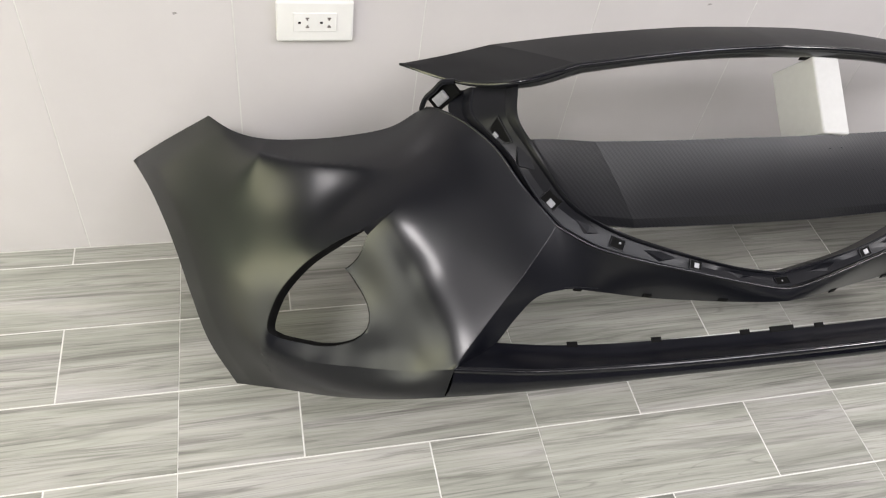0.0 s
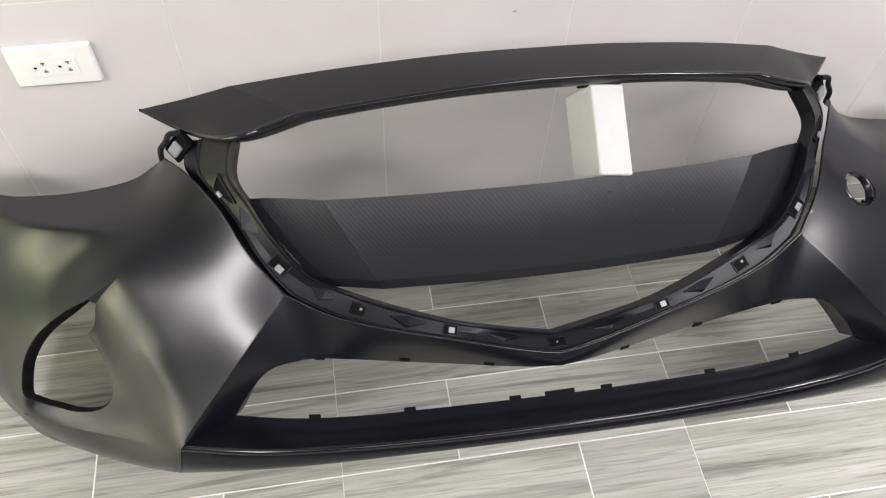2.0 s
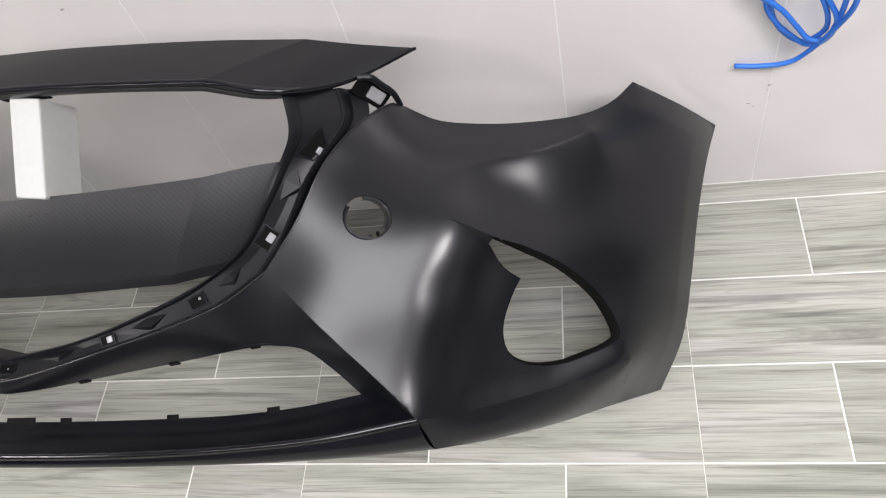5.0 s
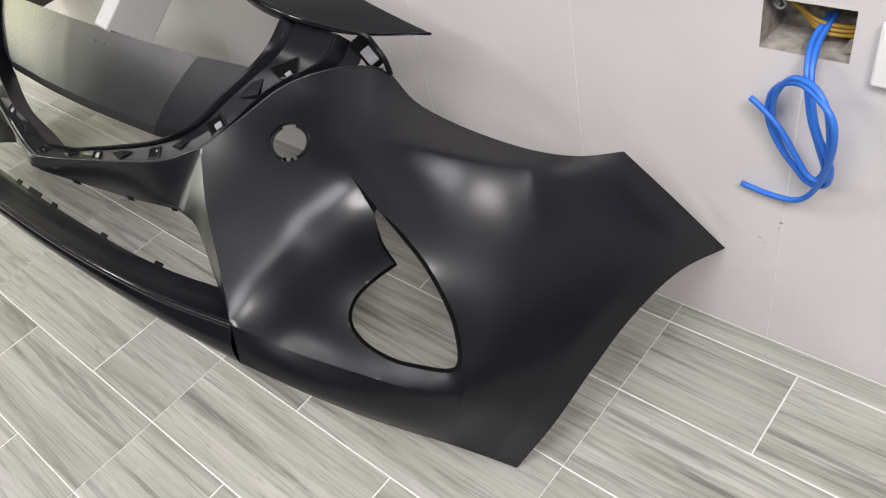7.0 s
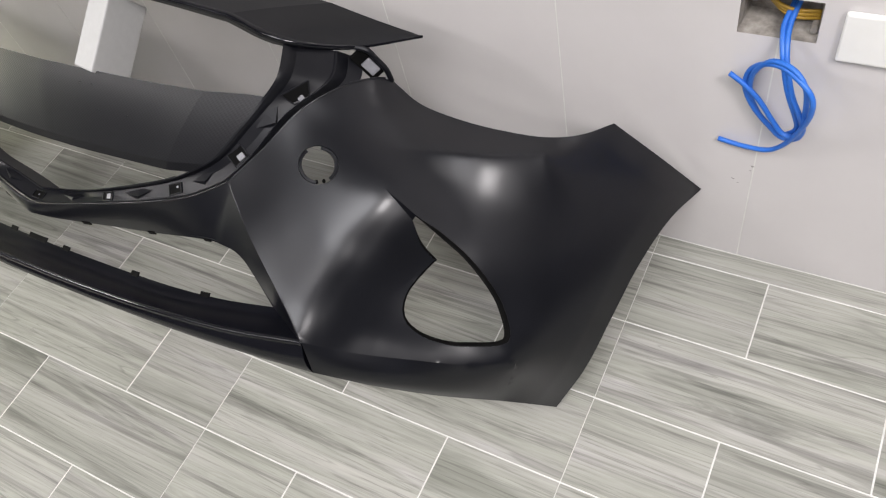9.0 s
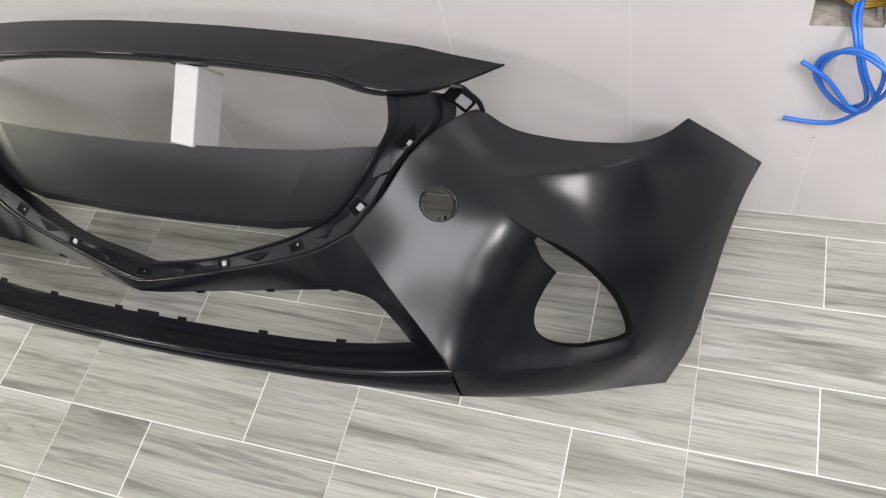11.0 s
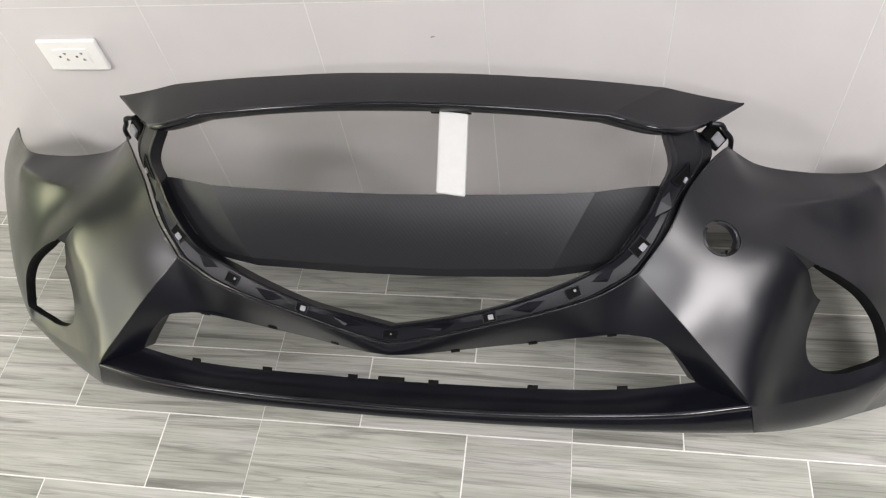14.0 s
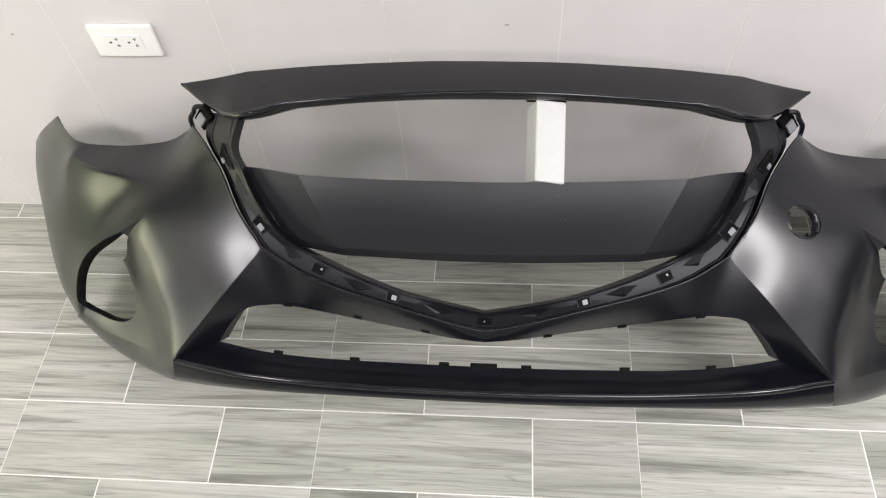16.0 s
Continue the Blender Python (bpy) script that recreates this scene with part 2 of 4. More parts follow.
# ---- room ----
X0, X1, Y0, TILED = -2.75, 2.85, -4.6, -2.1
HOLE = (0.848, 0.943, 0.477, 0.537)
floor = new("floor")
tagged(floor, "grey wood-look glazed floor tiles with white joints", "floor", kind="structure")
bm = bmesh.new()
box(bm, (X0, Y0, -0.06), (X1, 0.012, -0.0006))
part("grout_bed", bm, GROUT, floor, "white floor grout")

wall = new("wall_north")
tagged(wall, "grey ceramic wall tiles with thin white joints", "wall", kind="structure")
bm = bmesh.new()
for lo, hi in (((TILED, 0.0004, 0), (HOLE[0], 0.15, CEIL)), ((HOLE[1], 0.0004, 0), (X1, 0.15, CEIL)),
               ((HOLE[0], 0.0004, 0), (HOLE[1], 0.15, HOLE[2])), ((HOLE[0], 0.0004, HOLE[3]), (HOLE[1], 0.15, CEIL)),
               ((HOLE[0], 0.055, HOLE[2]), (HOLE[1], 0.15, HOLE[3]))):
    box(bm, lo, hi)
part("grout_bed", bm, GROUT, wall, "white wall grout")

# unseen walls; the side and end ones are near black to darken reflections
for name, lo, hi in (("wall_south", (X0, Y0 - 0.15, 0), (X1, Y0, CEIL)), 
                     ("wall_east", (X1, Y0, 0), (X1 + 0.15, 0.15, CEIL)), ("wall_north_unseen_end", (X0, 0.0, 0), (TILED, 0.15, CEIL))):
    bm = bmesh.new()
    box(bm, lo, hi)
    tagged(part(name, bm, SOUTH if name == "wall_south" else PAINT), "plain mid-grey painted wall" if name == "wall_south" else "unseen dark wall, added to keep reflections dark", "wall", kind="structure")
WIN = (-1.70, -0.05, 0.02, 1.45)
# unseen wall, dark round the window to keep the left panel's reflections low
bm = bmesh.new()
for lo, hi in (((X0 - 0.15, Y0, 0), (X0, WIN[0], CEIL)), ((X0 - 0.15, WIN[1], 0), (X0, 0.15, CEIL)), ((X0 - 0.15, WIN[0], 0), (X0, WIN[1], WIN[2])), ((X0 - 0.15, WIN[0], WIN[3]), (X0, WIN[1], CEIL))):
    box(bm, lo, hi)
tagged(part("wall_west", bm, PAINT), "unseen dark wall with a window, kept dark for reflections", "wall", kind="structure")
window = tagged(new("window_1"), "window to a sunlit green yard", "window", kind="structure")
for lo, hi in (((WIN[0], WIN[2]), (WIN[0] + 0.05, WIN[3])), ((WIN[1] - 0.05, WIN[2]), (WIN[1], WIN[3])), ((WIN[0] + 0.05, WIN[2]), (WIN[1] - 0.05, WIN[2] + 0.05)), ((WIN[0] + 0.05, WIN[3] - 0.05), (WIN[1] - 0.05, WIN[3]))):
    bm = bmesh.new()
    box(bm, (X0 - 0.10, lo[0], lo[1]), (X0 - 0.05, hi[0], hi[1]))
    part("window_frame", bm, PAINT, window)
bm = bmesh.new()
box(bm, (X0 - 0.60, WIN[0] - 0.6, WIN[2] - 0.5), (X0 - 0.58, WIN[1] + 0.6, WIN[3] + 0.6))
tagged(part("backdrop", bm, YARD), "sunlit green foliage outside the window", "backdrop", kind="structure")
bm = bmesh.new()
box(bm, (X0, Y0, CEIL), (X1, 0.15, CEIL + 0.12))
tagged(part("ceiling", bm, OVERHEAD), "plain mid-grey ceiling", "ceiling", kind="structure")


# ---- bumper: the frame it is built in ----
# u runs outward from the middle plane, y towards the wall, z up; the bumper sits slightly askew.
AXIS = Vector((1, 0.006, -0.013)).normalized()
BACK = (Vector((0, 1, 0)) - AXIS * AXIS.y).normalized()
RISE = AXIS.cross(BACK)
BASIS = np.array([AXIS, BACK, RISE])
MIDDLE = np.array((-0.118, 0.0, 0.45))
# The left half has sprung a little out of true: a twist that grows away from the middle.
LEAN_BY = np.array((-0.0113, 0.0074, -0.0095))
TWIST = np.array(((0.023, 0.044, 0.019), (-0.015, -0.017, -0.091), (-0.012, 0.093, -0.008)))


def settle(points, side):
    """Places from the bumper's half frame, on the right (1) or the left (-1)."""
    h = np.array(points, float) - (0, 0, 0.45)
    if side < 0:
        h = h + h[..., :1].clip(0, 9) / 0.5 * (LEAN_BY + (h - (0.6, -0.35, -0.15)) @ TWIST.T)
    w = MIDDLE + (h * (side, 1, 1)) @ BASIS
    w[..., 1] = np.minimum(w[..., 1], -0.001)
    return w


HEAD, ARCH, END, FOOT = (0.517, -0.151, 0.424), (0.819, -0.051, 0.325), (0.950, -0.008, 0.168), (0.838, -0.386, 0.014)
SEAM_T, SEAM_B, JOIN = (0.536, -0.533, 0.292), (0.548, -0.551, 0.241), (0.367, -0.391, 0.416)
C_TOP = spline([HEAD, (0.562, -0.160, 0.399), (0.628, -0.159, 0.383), (0.689, -0.148, 0.368), (0.745, -0.133, 0.357), (0.786, -0.099, 0.340), ARCH], 40)
C_END = spline([ARCH, (0.890, -0.034, 0.250), END], 16)
C_WHEEL = spline([END, (0.924, -0.096, 0.187), (0.903, -0.182, 0.169), (0.888, -0.262, 0.132), (0.871, -0.333, 0.083), FOOT], 36)
C_BOTTOM = spline([FOOT, (0.802, -0.412, 0.052), (0.763, -0.436, 0.082), (0.687, -0.479, 0.128), (0.613, -0.519, 0.185), SEAM_B], 40)
C_GRILLE = spline([HEAD, (0.506, -0.168, 0.446), (0.474, -0.214, 0.464), (0.437, -0.274, 0.464), (0.406, -0.339, 0.442), JOIN], 30)
C_EDGE = spline([JOIN, (0.422, -0.442, 0.383), (0.480, -0.487, 0.338), (0.518, -0.517, 0.309), SEAM_T], 26)
RING = (0.488, -0.328, 0.424)


# ---- bumper: side panels ----
OUT = np.array((0.60, -0.38, 0.70)) / np.linalg.norm((0.60, -0.38, 0.70))
ACROSS = np.cross((0, 0, 1), OUT)
ACROSS /= np.linalg.norm(ACROSS)
UPWARD = np.cross(OUT, ACROSS)
FRAME = np.stack([ACROSS, UPWARD, OUT])


def inside(points, loop):
    x, y = points[:, :1], points[:, 1:2]
    a, b = loop, np.roll(loop, -1, 0)
    cross = ((a[:, 1] > y) != (b[:, 1] > y)) & (x < (b[:, 0] - a[:, 0]) * (y - a[:, 1]) / (b[:, 1] - a[:, 1] + 1e-12) + a[:, 0])
    return cross.sum(1) % 2 == 1


def flat(points):
    return np.array(points) @ FRAME.T


def ease(x):
    x = np.clip(x, 0, 1)
    return x * x * (3 - 2 * x)


def at(a, b, o):
    """A place on the side panel from its distances across, up and out in the panel's own frame."""
    return tuple(np.array((a, b, o)) @ FRAME)


C_CREASE = spline([at(0.079, -0.500, 0.753), at(0.015, -0.462, 0.736), at(-0.048, -0.415, 0.722), at(-0.107, -0.367, 0.719), SEAM_T], 30)
# the lamp opening: brow side, floor, inner side, notch at the top
C_FOG = chain(spline([at(0.060, -0.236, 0.767), at(0.076, -0.280, 0.776), at(0.092, -0.334, 0.781), at(0.100, -0.406, 0.771), at(0.089, -0.470, 0.754)], 26),
              spline([at(0.089, -0.470, 0.754), at(0.051, -0.448, 0.737), at(0.018, -0.427, 0.731), at(-0.010, -0.395, 0.730), at(-0.020, -0.362, 0.731), at(-0.005, -0.336, 0.729), at(0.026, -0.321, 0.728), at(0.061, -0.311, 0.733)], 28),
              spline([at(0.061, -0.311, 0.733), at(0.053, -0.278, 0.743), at(0.0545, -0.2415, 0.7545)], 10))
APEX = at(0.044, -0.185, 0.753)
SHOULDER = spline([at(0.060, -0.124, 0.722), at(0.094, -0.147, 0.732), at(0.145, -0.183, 0.749), at(0.201, -0.221, 0.771), at(0.263, -0.253, 0.776)], 40)
RIDGE = spline([APEX, at(0.005, -0.200, 0.75), at(-0.047, -0.225, 0.74), at(-0.100, -0.252, 0.735), at(-0.140, -0.275, 0.733), SEAM_T], 30)


def away(xy, line):
    """The distance to a line, positive on its left, and how far along it the nearest place is (0 to 1)."""
    way = line[1:] - line[:-1]
    q = xy[:, None] - line[None, :-1]
    k = np.clip((q * way).sum(-1) / (way**2).sum(-1), 0, 1)
    off = q - k[..., None] * way
    far = np.linalg.norm(off, axis=-1)
    j = far.argmin(1)
    i = np.arange(len(xy))
    turn = way[j, 0] * q[i, j, 1] - way[j, 1] * q[i, j, 0]
    return far[i, j] * np.where(turn < 0, -1, 1), (j + k[i, j]) / len(way)


WHEEL_LINE = flat(np.vstack([C_END[::2], C_WHEEL[2::2]]))[:, :2]
SHOULDER_LINE = flat(SHOULDER)[:, :2]
STRIP, STRIP_TURN, SHOULDER_TURN = 0.042, 0.09, 0.42


def folds(xy):
    """Two creases: the shoulder line below the lamp edge and the strip along the wheel opening."""
    d, s = away(xy, SHOULDER_LINE)
    shoulder = -SHOULDER_TURN * ease(s / 0.6) * np.sqrt(d * d + 0.0012**2) * np.exp(-((d / 0.12) ** 2))
    e = STRIP - np.abs(away(xy, WHEEL_LINE)[0])
    return shoulder - STRIP_TURN * (np.sqrt(e * e + 0.002**2) + e) / 2


class Plate:
    """A thin plate bent through given places and slopes, least bending with a little slack, folded along the creases."""

    def __init__(self, places, off, slopes=(), tilt=0.05, fold=None, slack=1.5e-5):
        p, q, self.fold = np.array(places), np.array(slopes).reshape(-1, 4), fold
        lo, hi = p[:, :2].min(0) - 0.02, p[:, :2].max(0) + 0.02
        net = np.stack(np.meshgrid(np.arange(lo[0], hi[0], 0.02), np.arange(lo[1], hi[1], 0.02)), -1).reshape(-1, 2)
        known = np.vstack([p[:, :2], q[:, :2]])
        far = np.sqrt(((net[:, None] - known[None]) ** 2).sum(-1).min(1))
        self.at = 10 * np.vstack([p[::2, :2], net[(far > 0.008) & (far < 0.06)]])
        n, h = len(self.at), 2e-4
        a, b = [self.terms(p[:, :2]) / off[:, None]], [(p[:, 2] - (fold(p[:, :2]) if fold else 0)) / off]
        if len(q):
            for k, s in ((2, (h, 0)), (3, (0, h))):
                a.append((self.terms(q[:, :2] + s) - self.terms(q[:, :2] - s)) / (2 * h) / tilt)
                bent = (fold(q[:, :2] + s) - fold(q[:, :2] - s)) / (2 * h) if fold else 0
                b.append((q[:, k] - bent) / tilt)
        a, b = np.vstack(a), np.concatenate(b)
        free = np.linalg.qr(np.c_[np.ones(n), self.at], mode="complete")[0][:, 3:]
        t = np.zeros((n + 3, n))
        t[:n, :n - 3], t[n:, n - 3:] = free, np.eye(3)
        bend = np.zeros((n + 3, n + 3))
        bend[:n, :n] = self.kernel(self.at)
        a = a @ t
        self.w = t @ np.linalg.solve(a.T @ a + t.T @ bend @ t / slack + 1e-8 * np.eye(n), a.T @ b)

    def kernel(self, xy):
        r = ((xy[:, None] - self.at[None]) ** 2).sum(-1)
        return np.where(r > 0, 0.5 * r * np.log(r + 1e-20), 0)

    def terms(self, xy):
        return np.c_[self.kernel(10 * xy), np.ones(len(xy)), 10 * xy]

    def __call__(self, xy):
        z = self.terms(xy) @ self.w
        return z + self.fold(xy) if self.fold else z


LOW_CUT = 11
BROW_LINE = np.linspace(flat(APEX)[:2], flat(C_FOG[0])[:2], 12)
RIDGE_LINE = flat(RIDGE)[:, :2]
BROW_STEP, RIDGE_WIDE, GATE_WIDE = 0.012, 0.056, 0.016


def brow_step(s):
    return 0.0006 + BROW_STEP * s**1.2


# place across and up the panel, slope across and up
SLOPES = [
    (-0.092, -0.173, 0.252, -0.251), (-0.148, -0.214, 0.216, -0.277), (-0.086, -0.133, 0.277, -0.296), (-0.146, -0.163, 0.229, -0.320), (-0.154, -0.089, 0.349, -0.409),
    (-0.142, -0.080, 0.346, -0.344), (0.020, -0.191, 0.187, -0.152), (-0.048, -0.215, 0.138, -0.169), (0.140, -0.212, 0.269, -0.164), (0.126, -0.182, 0.060, 0.056),
    (0.160, -0.218, 0.233, -0.176), (0.025, -0.040, 0.184, -0.041), (0.031, -0.046, 0.152, -0.069), (0.203, -0.283, 0.112, -0.009),
]
POCKET_SLOPES = [
    (-0.051, -0.232, 0.105, -0.186), (-0.097, -0.359, 0.060, -0.150), (-0.076, -0.381, 0.070, -0.180), (-0.046, -0.405, 0.065, -0.190),
    (-0.010, -0.433, 0.030, -0.170), (0.032, -0.460, 0.000, -0.120),
]


def plate(parts, slopes, tilt, fold=None, slack=1.5e-5):
    return Plate(np.vstack([p for p, _ in parts]), np.concatenate([np.full(len(p), k) for p, k in parts]), slopes, tilt, fold, slack)


RIDGE_SIDE = np.gradient(RIDGE_LINE, axis=0)[:, ::-1] * (1, -1)
RIDGE_SIDE /= np.linalg.norm(RIDGE_SIDE, axis=1)[:, None]
RIDGE_BAND = np.vstack([RIDGE_LINE[0] + (0.004, 0.030), RIDGE_LINE + 0.030 * RIDGE_SIDE])


def skins(loop):
    """The outer skin, and the pocket's own skin, which leaves it along the ridge and dives under the brow."""
    fog, crease = flat(C_FOG), flat(C_CREASE)
    brow = np.c_[BROW_LINE, np.linspace(flat(APEX)[2], fog[0, 2], 12)]
    shared = [(flat(loop)[::3], 0.0006), (flat(SHOULDER)[8::4], 0.004), (flat([RING]), 0.002)]
    outer = plate(shared + [(crease[:4], 0.002), (crease[-2:], 0.0006), (fog[:26:2], 0.003), (brow[::3], 0.004)], SLOPES, 0.10, folds)
    tuck = BROW_LINE[1:] + (0.0, -0.001)
    dive = np.c_[tuck, outer(tuck) - brow_step(np.linspace(0, 1, 12)[1:])]
    band = RIDGE_BAND[:-3:2]
    face = [s for s in SLOPES if s[0] < -0.03 or s[1] > -0.10]
    return outer, plate(shared + [(np.c_[band, outer(band)], 0.0008), (dive, 0.0015), (fog[27::2], 0.003), (crease[::2], 0.0015)], face + POCKET_SLOPES, 0.08, folds, 2e-5)


def between(a, b, steps, bulge=(0, 0, 0), ends=False):
    """Rows from curve a to curve b with a swell in the middle; ends: the swell dies out at both ends."""
    along = np.sin(np.linspace(0, math.pi, len(a)))[:, None] ** 0.6 if ends else 1.0
    return [a * (1 - s) + b * s + 4 * s * (1 - s) * along * np.array(bulge) for s in (np.linspace(0, 1, steps) if isinstance(steps, int) else steps)]


RIM = between(C_CREASE, spline(C_BOTTOM[LOW_CUT - 1:], len(C_CREASE)), 8, (0.005, -0.008, 0.0), True)
BEFORE, AFTER = np.vstack([C_TOP[:-1], C_END[:-1], C_WHEEL[:-1], C_BOTTOM[:LOW_CUT - 1], [r[0] for r in RIM[::-1]]]), np.vstack([C_EDGE[::-1][:-1], C_GRILLE[::-1][:-1]])
OUTER_LOOP = np.vstack([BEFORE, AFTER])
SIDE_LOOP = np.vstack([BEFORE, C_CREASE[1:-1], AFTER])
outer_skin, pocket_skin = skins(OUTER_LOOP)
POCKET = np.vstack([flat([APEX])[:, :2], RIDGE_BAND, flat(C_CREASE)[::-1][:, :2], flat(C_FOG)[25::-1, :2], BROW_LINE[::-1][1:-1]])
GATE = np.vstack([flat(C_CREASE)[:1, :2], flat(C_FOG)[25:26, :2]])


def skin_in(xy):
    """The pocket's height, blended into the outer skin at the ridge and below the lamp opening's outer end."""
    high, low = outer_skin(xy), pocket_skin(xy)
    into = ease(0.5 + away(xy, RIDGE_LINE)[0] / RIDGE_WIDE)
    return high + (low - high) * into * ease(np.abs(away(xy, GATE)[0]) / GATE_WIDE)


def skin(xy):
    """The panel's height over its own frame."""
    return np.where(inside(xy, POCKET), skin_in(xy), outer_skin(xy))


# the loose edges take the skin's own height
for curve, stop in ((C_EDGE, -3), (C_GRILLE, None)):
    low = flat(curve)
    curve[:stop] = (np.c_[low[:, :2], outer_skin(low[:, :2])] @ FRAME)[:stop]
AFTER[:] = np.vstack([C_EDGE[::-1][:-1], C_GRILLE[::-1][:-1]])
SIDE_LOOP[-len(AFTER):] = AFTER
low = flat(C_CREASE)
C_CREASE[1:-1] = (np.c_[low[:, :2], skin_in(low[:, :2])] @ FRAME)[1:-1]
SIDE_LOOP[len(BEFORE):len(BEFORE) + 28] = C_CREASE[1:-1]
RIM[0][1:-1] = C_CREASE[1:-1]


def wider(loop, by):
    """A closed loop of plan points moved outward, but for its first and last points."""
    way = np.roll(loop, -1, 0) - np.roll(loop, 1, 0)
    way = np.c_[way[:, 1], -way[:, 0]] / np.linalg.norm(way, axis=1)[:, None]
    if inside(loop[10:11] + 0.002 * way[10:11], loop)[0]:
        way = -way
    k = np.arange(len(loop))
    return loop + way * (by * ease(k / 5) * ease((len(loop) - 1 - k) / 5))[:, None]


FOG_PLAN = wider(flat(C_FOG)[:, :2], 0.004)
for _ in range(6):
    FOG_PLAN[19:33] = (FOG_PLAN[18:32] + 2 * FOG_PLAN[19:33] + FOG_PLAN[20:34]) / 4
FOG_HIGH = np.r_[outer_skin(FOG_PLAN[:26]), skin_in(FOG_PLAN[26:])]
FOG_EDGE = np.c_[FOG_PLAN, FOG_HIGH] @ FRAME
FOG_DEEP = 0.012 + 0.004 * ease(np.arange(len(FOG_PLAN)) / 5) * ease((28 - np.arange(len(FOG_PLAN))) / 6)


def side_panel(side, with_ring):
    loops = [flat(SIDE_LOOP), flat(FOG_EDGE)]
    if with_ring:
        c = flat(RING)[:2]
        ang = np.linspace(0, math.tau, 41)[:-1]
        circle = c + 0.0275 * np.stack([np.cos(ang), np.sin(ang)], 1)
        loops.append(np.c_[circle, skin(circle)])
    tuck = np.linspace(BROW_LINE[0] + (-0.0003, -0.0008), loops[1][-1, :2], 12)[:-1]
    brow = BROW_LINE[:-1]
    lines = [np.c_[brow, outer_skin(brow)], np.c_[tuck, skin_in(tuck)], np.c_[SHOULDER_LINE[8:], outer_skin(SHOULDER_LINE[8:])]]
    # close rows beside the fold give it a small radius
    fold = flat(C_EDGE)[:, :2]
    way = np.gradient(fold, axis=0)
    way = np.c_[way[:, 1], -way[:, 0]] / np.linalg.norm(way, axis=1)[:, None]
    way *= np.sign(((flat(RING)[:2] - fold) * way).sum(1))[:, None]
    for off in (0.0009, 0.0030):
        row = (fold + off * way)[1:-2]
        lines.append(np.c_[row, outer_skin(row)])
    step = 0.005
    loop = loops[0]
    lo, hi = loop[:, :2].min(0), loop[:, :2].max(0)
    gx, gy = np.meshgrid(np.arange(lo[0], hi[0], step), np.arange(lo[1], hi[1], step * 0.866))
    gx = gx + (np.arange(gx.shape[0]) % 2)[:, None] * step / 2
    grid = np.c_[gx.ravel(), gy.ravel()]
    keep = inside(grid, loop[:, :2])
    for hole in loops[1:]:
        keep &= ~inside(grid, hole[:, :2])
    grid = grid[keep]
    rim = np.vstack([q[:, :2] for q in loops + lines])
    grid = grid[((grid[:, None] - rim[None]) ** 2).sum(-1).min(1) > (0.6 * step) ** 2]
    wedge_at = np.vstack([BROW_LINE, loops[1][-1:, :2], tuck[::-1]])
    grid = grid[~inside(grid, wedge_at)]
    pts, edges, known, start = [], [], [], 0
    for q, closed in [(q, True) for q in loops] + [(q, False) for q in lines]:
        n = len(q)
        pts += [Vector(v) for v in q[:, :2]]
        edges += [(start + i, start + (i + 1) % n) for i in range(n if closed else n - 1)]
        known += list(q[:, 2])
        start += n
    pts += [Vector(v) for v in grid]
    from mathutils.geometry import delaunay_2d_cdt
    vs, _, fs, orig, _, _ = delaunay_2d_cdt(pts, edges, [], 0, 1e-6)
    xy = np.array([tuple(v) for v in vs])
    high = skin(xy)
    for i, came in enumerate(orig):
        if len(came) and min(came) < len(known):
            high[i] = known[min(came)]
    tri = np.array([f for f in fs if len(f) == 3])
    mid = xy[tri].mean(1)
    good = inside(mid, loop[:, :2])
    for hole in loops[1:]:
        good &= ~inside(mid, hole[:, :2])
    world_at = settle(np.c_[xy, high] @ FRAME, side)
    bm = bmesh.new()
    made = [bm.verts.new(p) for p in world_at]
    for f in tri[good]:
        bm.faces.new([made[k] for k in (f if side > 0 else f[::-1])])
    bmesh.ops.delete(bm, geom=[v for v in bm.verts if not v.link_faces], context="VERTS")
    return bm


def mirrored(rows, name, mat, parent, depth=0.0, label="", flip=False, uv=False, crisp=50):
    """A net given on the right half from the middle outward, built across both halves as one mesh."""
    both = [np.vstack([settle(r, -1)[::-1], settle(r, 1)[1:]]) for r in rows]
    bm = sheet(both, flip, uv)
    return part(name, solid(bm, depth) if depth else bm, mat, parent, label, crisp)


bumper = thing("car_bumper", (-0.118, -0.30, 0.0), "unpainted black plastic front car bumper leaning against the tiled wall", "car bumper")

# chin between grille and lower opening
U_IN = spline([(0, -0.497, 0.354), (0.030, -0.494, 0.357), (0.084, -0.484, 0.365), (0.164, -0.465, 0.376), (0.241, -0.446, 0.387), (0.311, -0.422, 0.398), tuple(C_EDGE[0])], 40)
W_IN = spline([(0, -0.507, 0.337), (0.048, -0.499, 0.332), (0.147, -0.475, 0.321), (0.214, -0.463, 0.320), (0.294, -0.455, 0.332), (0.352, -0.453, 0.346)], 40)
SAG = np.array([(0, 0, -0.006 * math.sin(math.pi * min(max(u / 0.34, 0), 1))) for u in np.r_[W_IN[:, 0], np.full(25, 0.36)]])
W_OUT = spline([(0.352, -0.455, 0.347), (0.400, -0.461, 0.345), (0.434, -0.479, 0.321), (0.463, -0.497, 0.286), (0.492, -0.511, 0.285), tuple(C_EDGE[-1])], 26)
W_BACK = spline([(0.300, -0.440, 0.326), (0.345, -0.436, 0.332), (0.398, -0.440, 0.326), (0.426, -0.459, 0.302), (0.452, -0.482, 0.272)], 18)
W_FRONT = spline([(0.300, -0.455, 0.336), (0.352, -0.455, 0.347), (0.400, -0.461, 0.345), (0.434, -0.479, 0.321), (0.461, -0.497, 0.287)], 18)
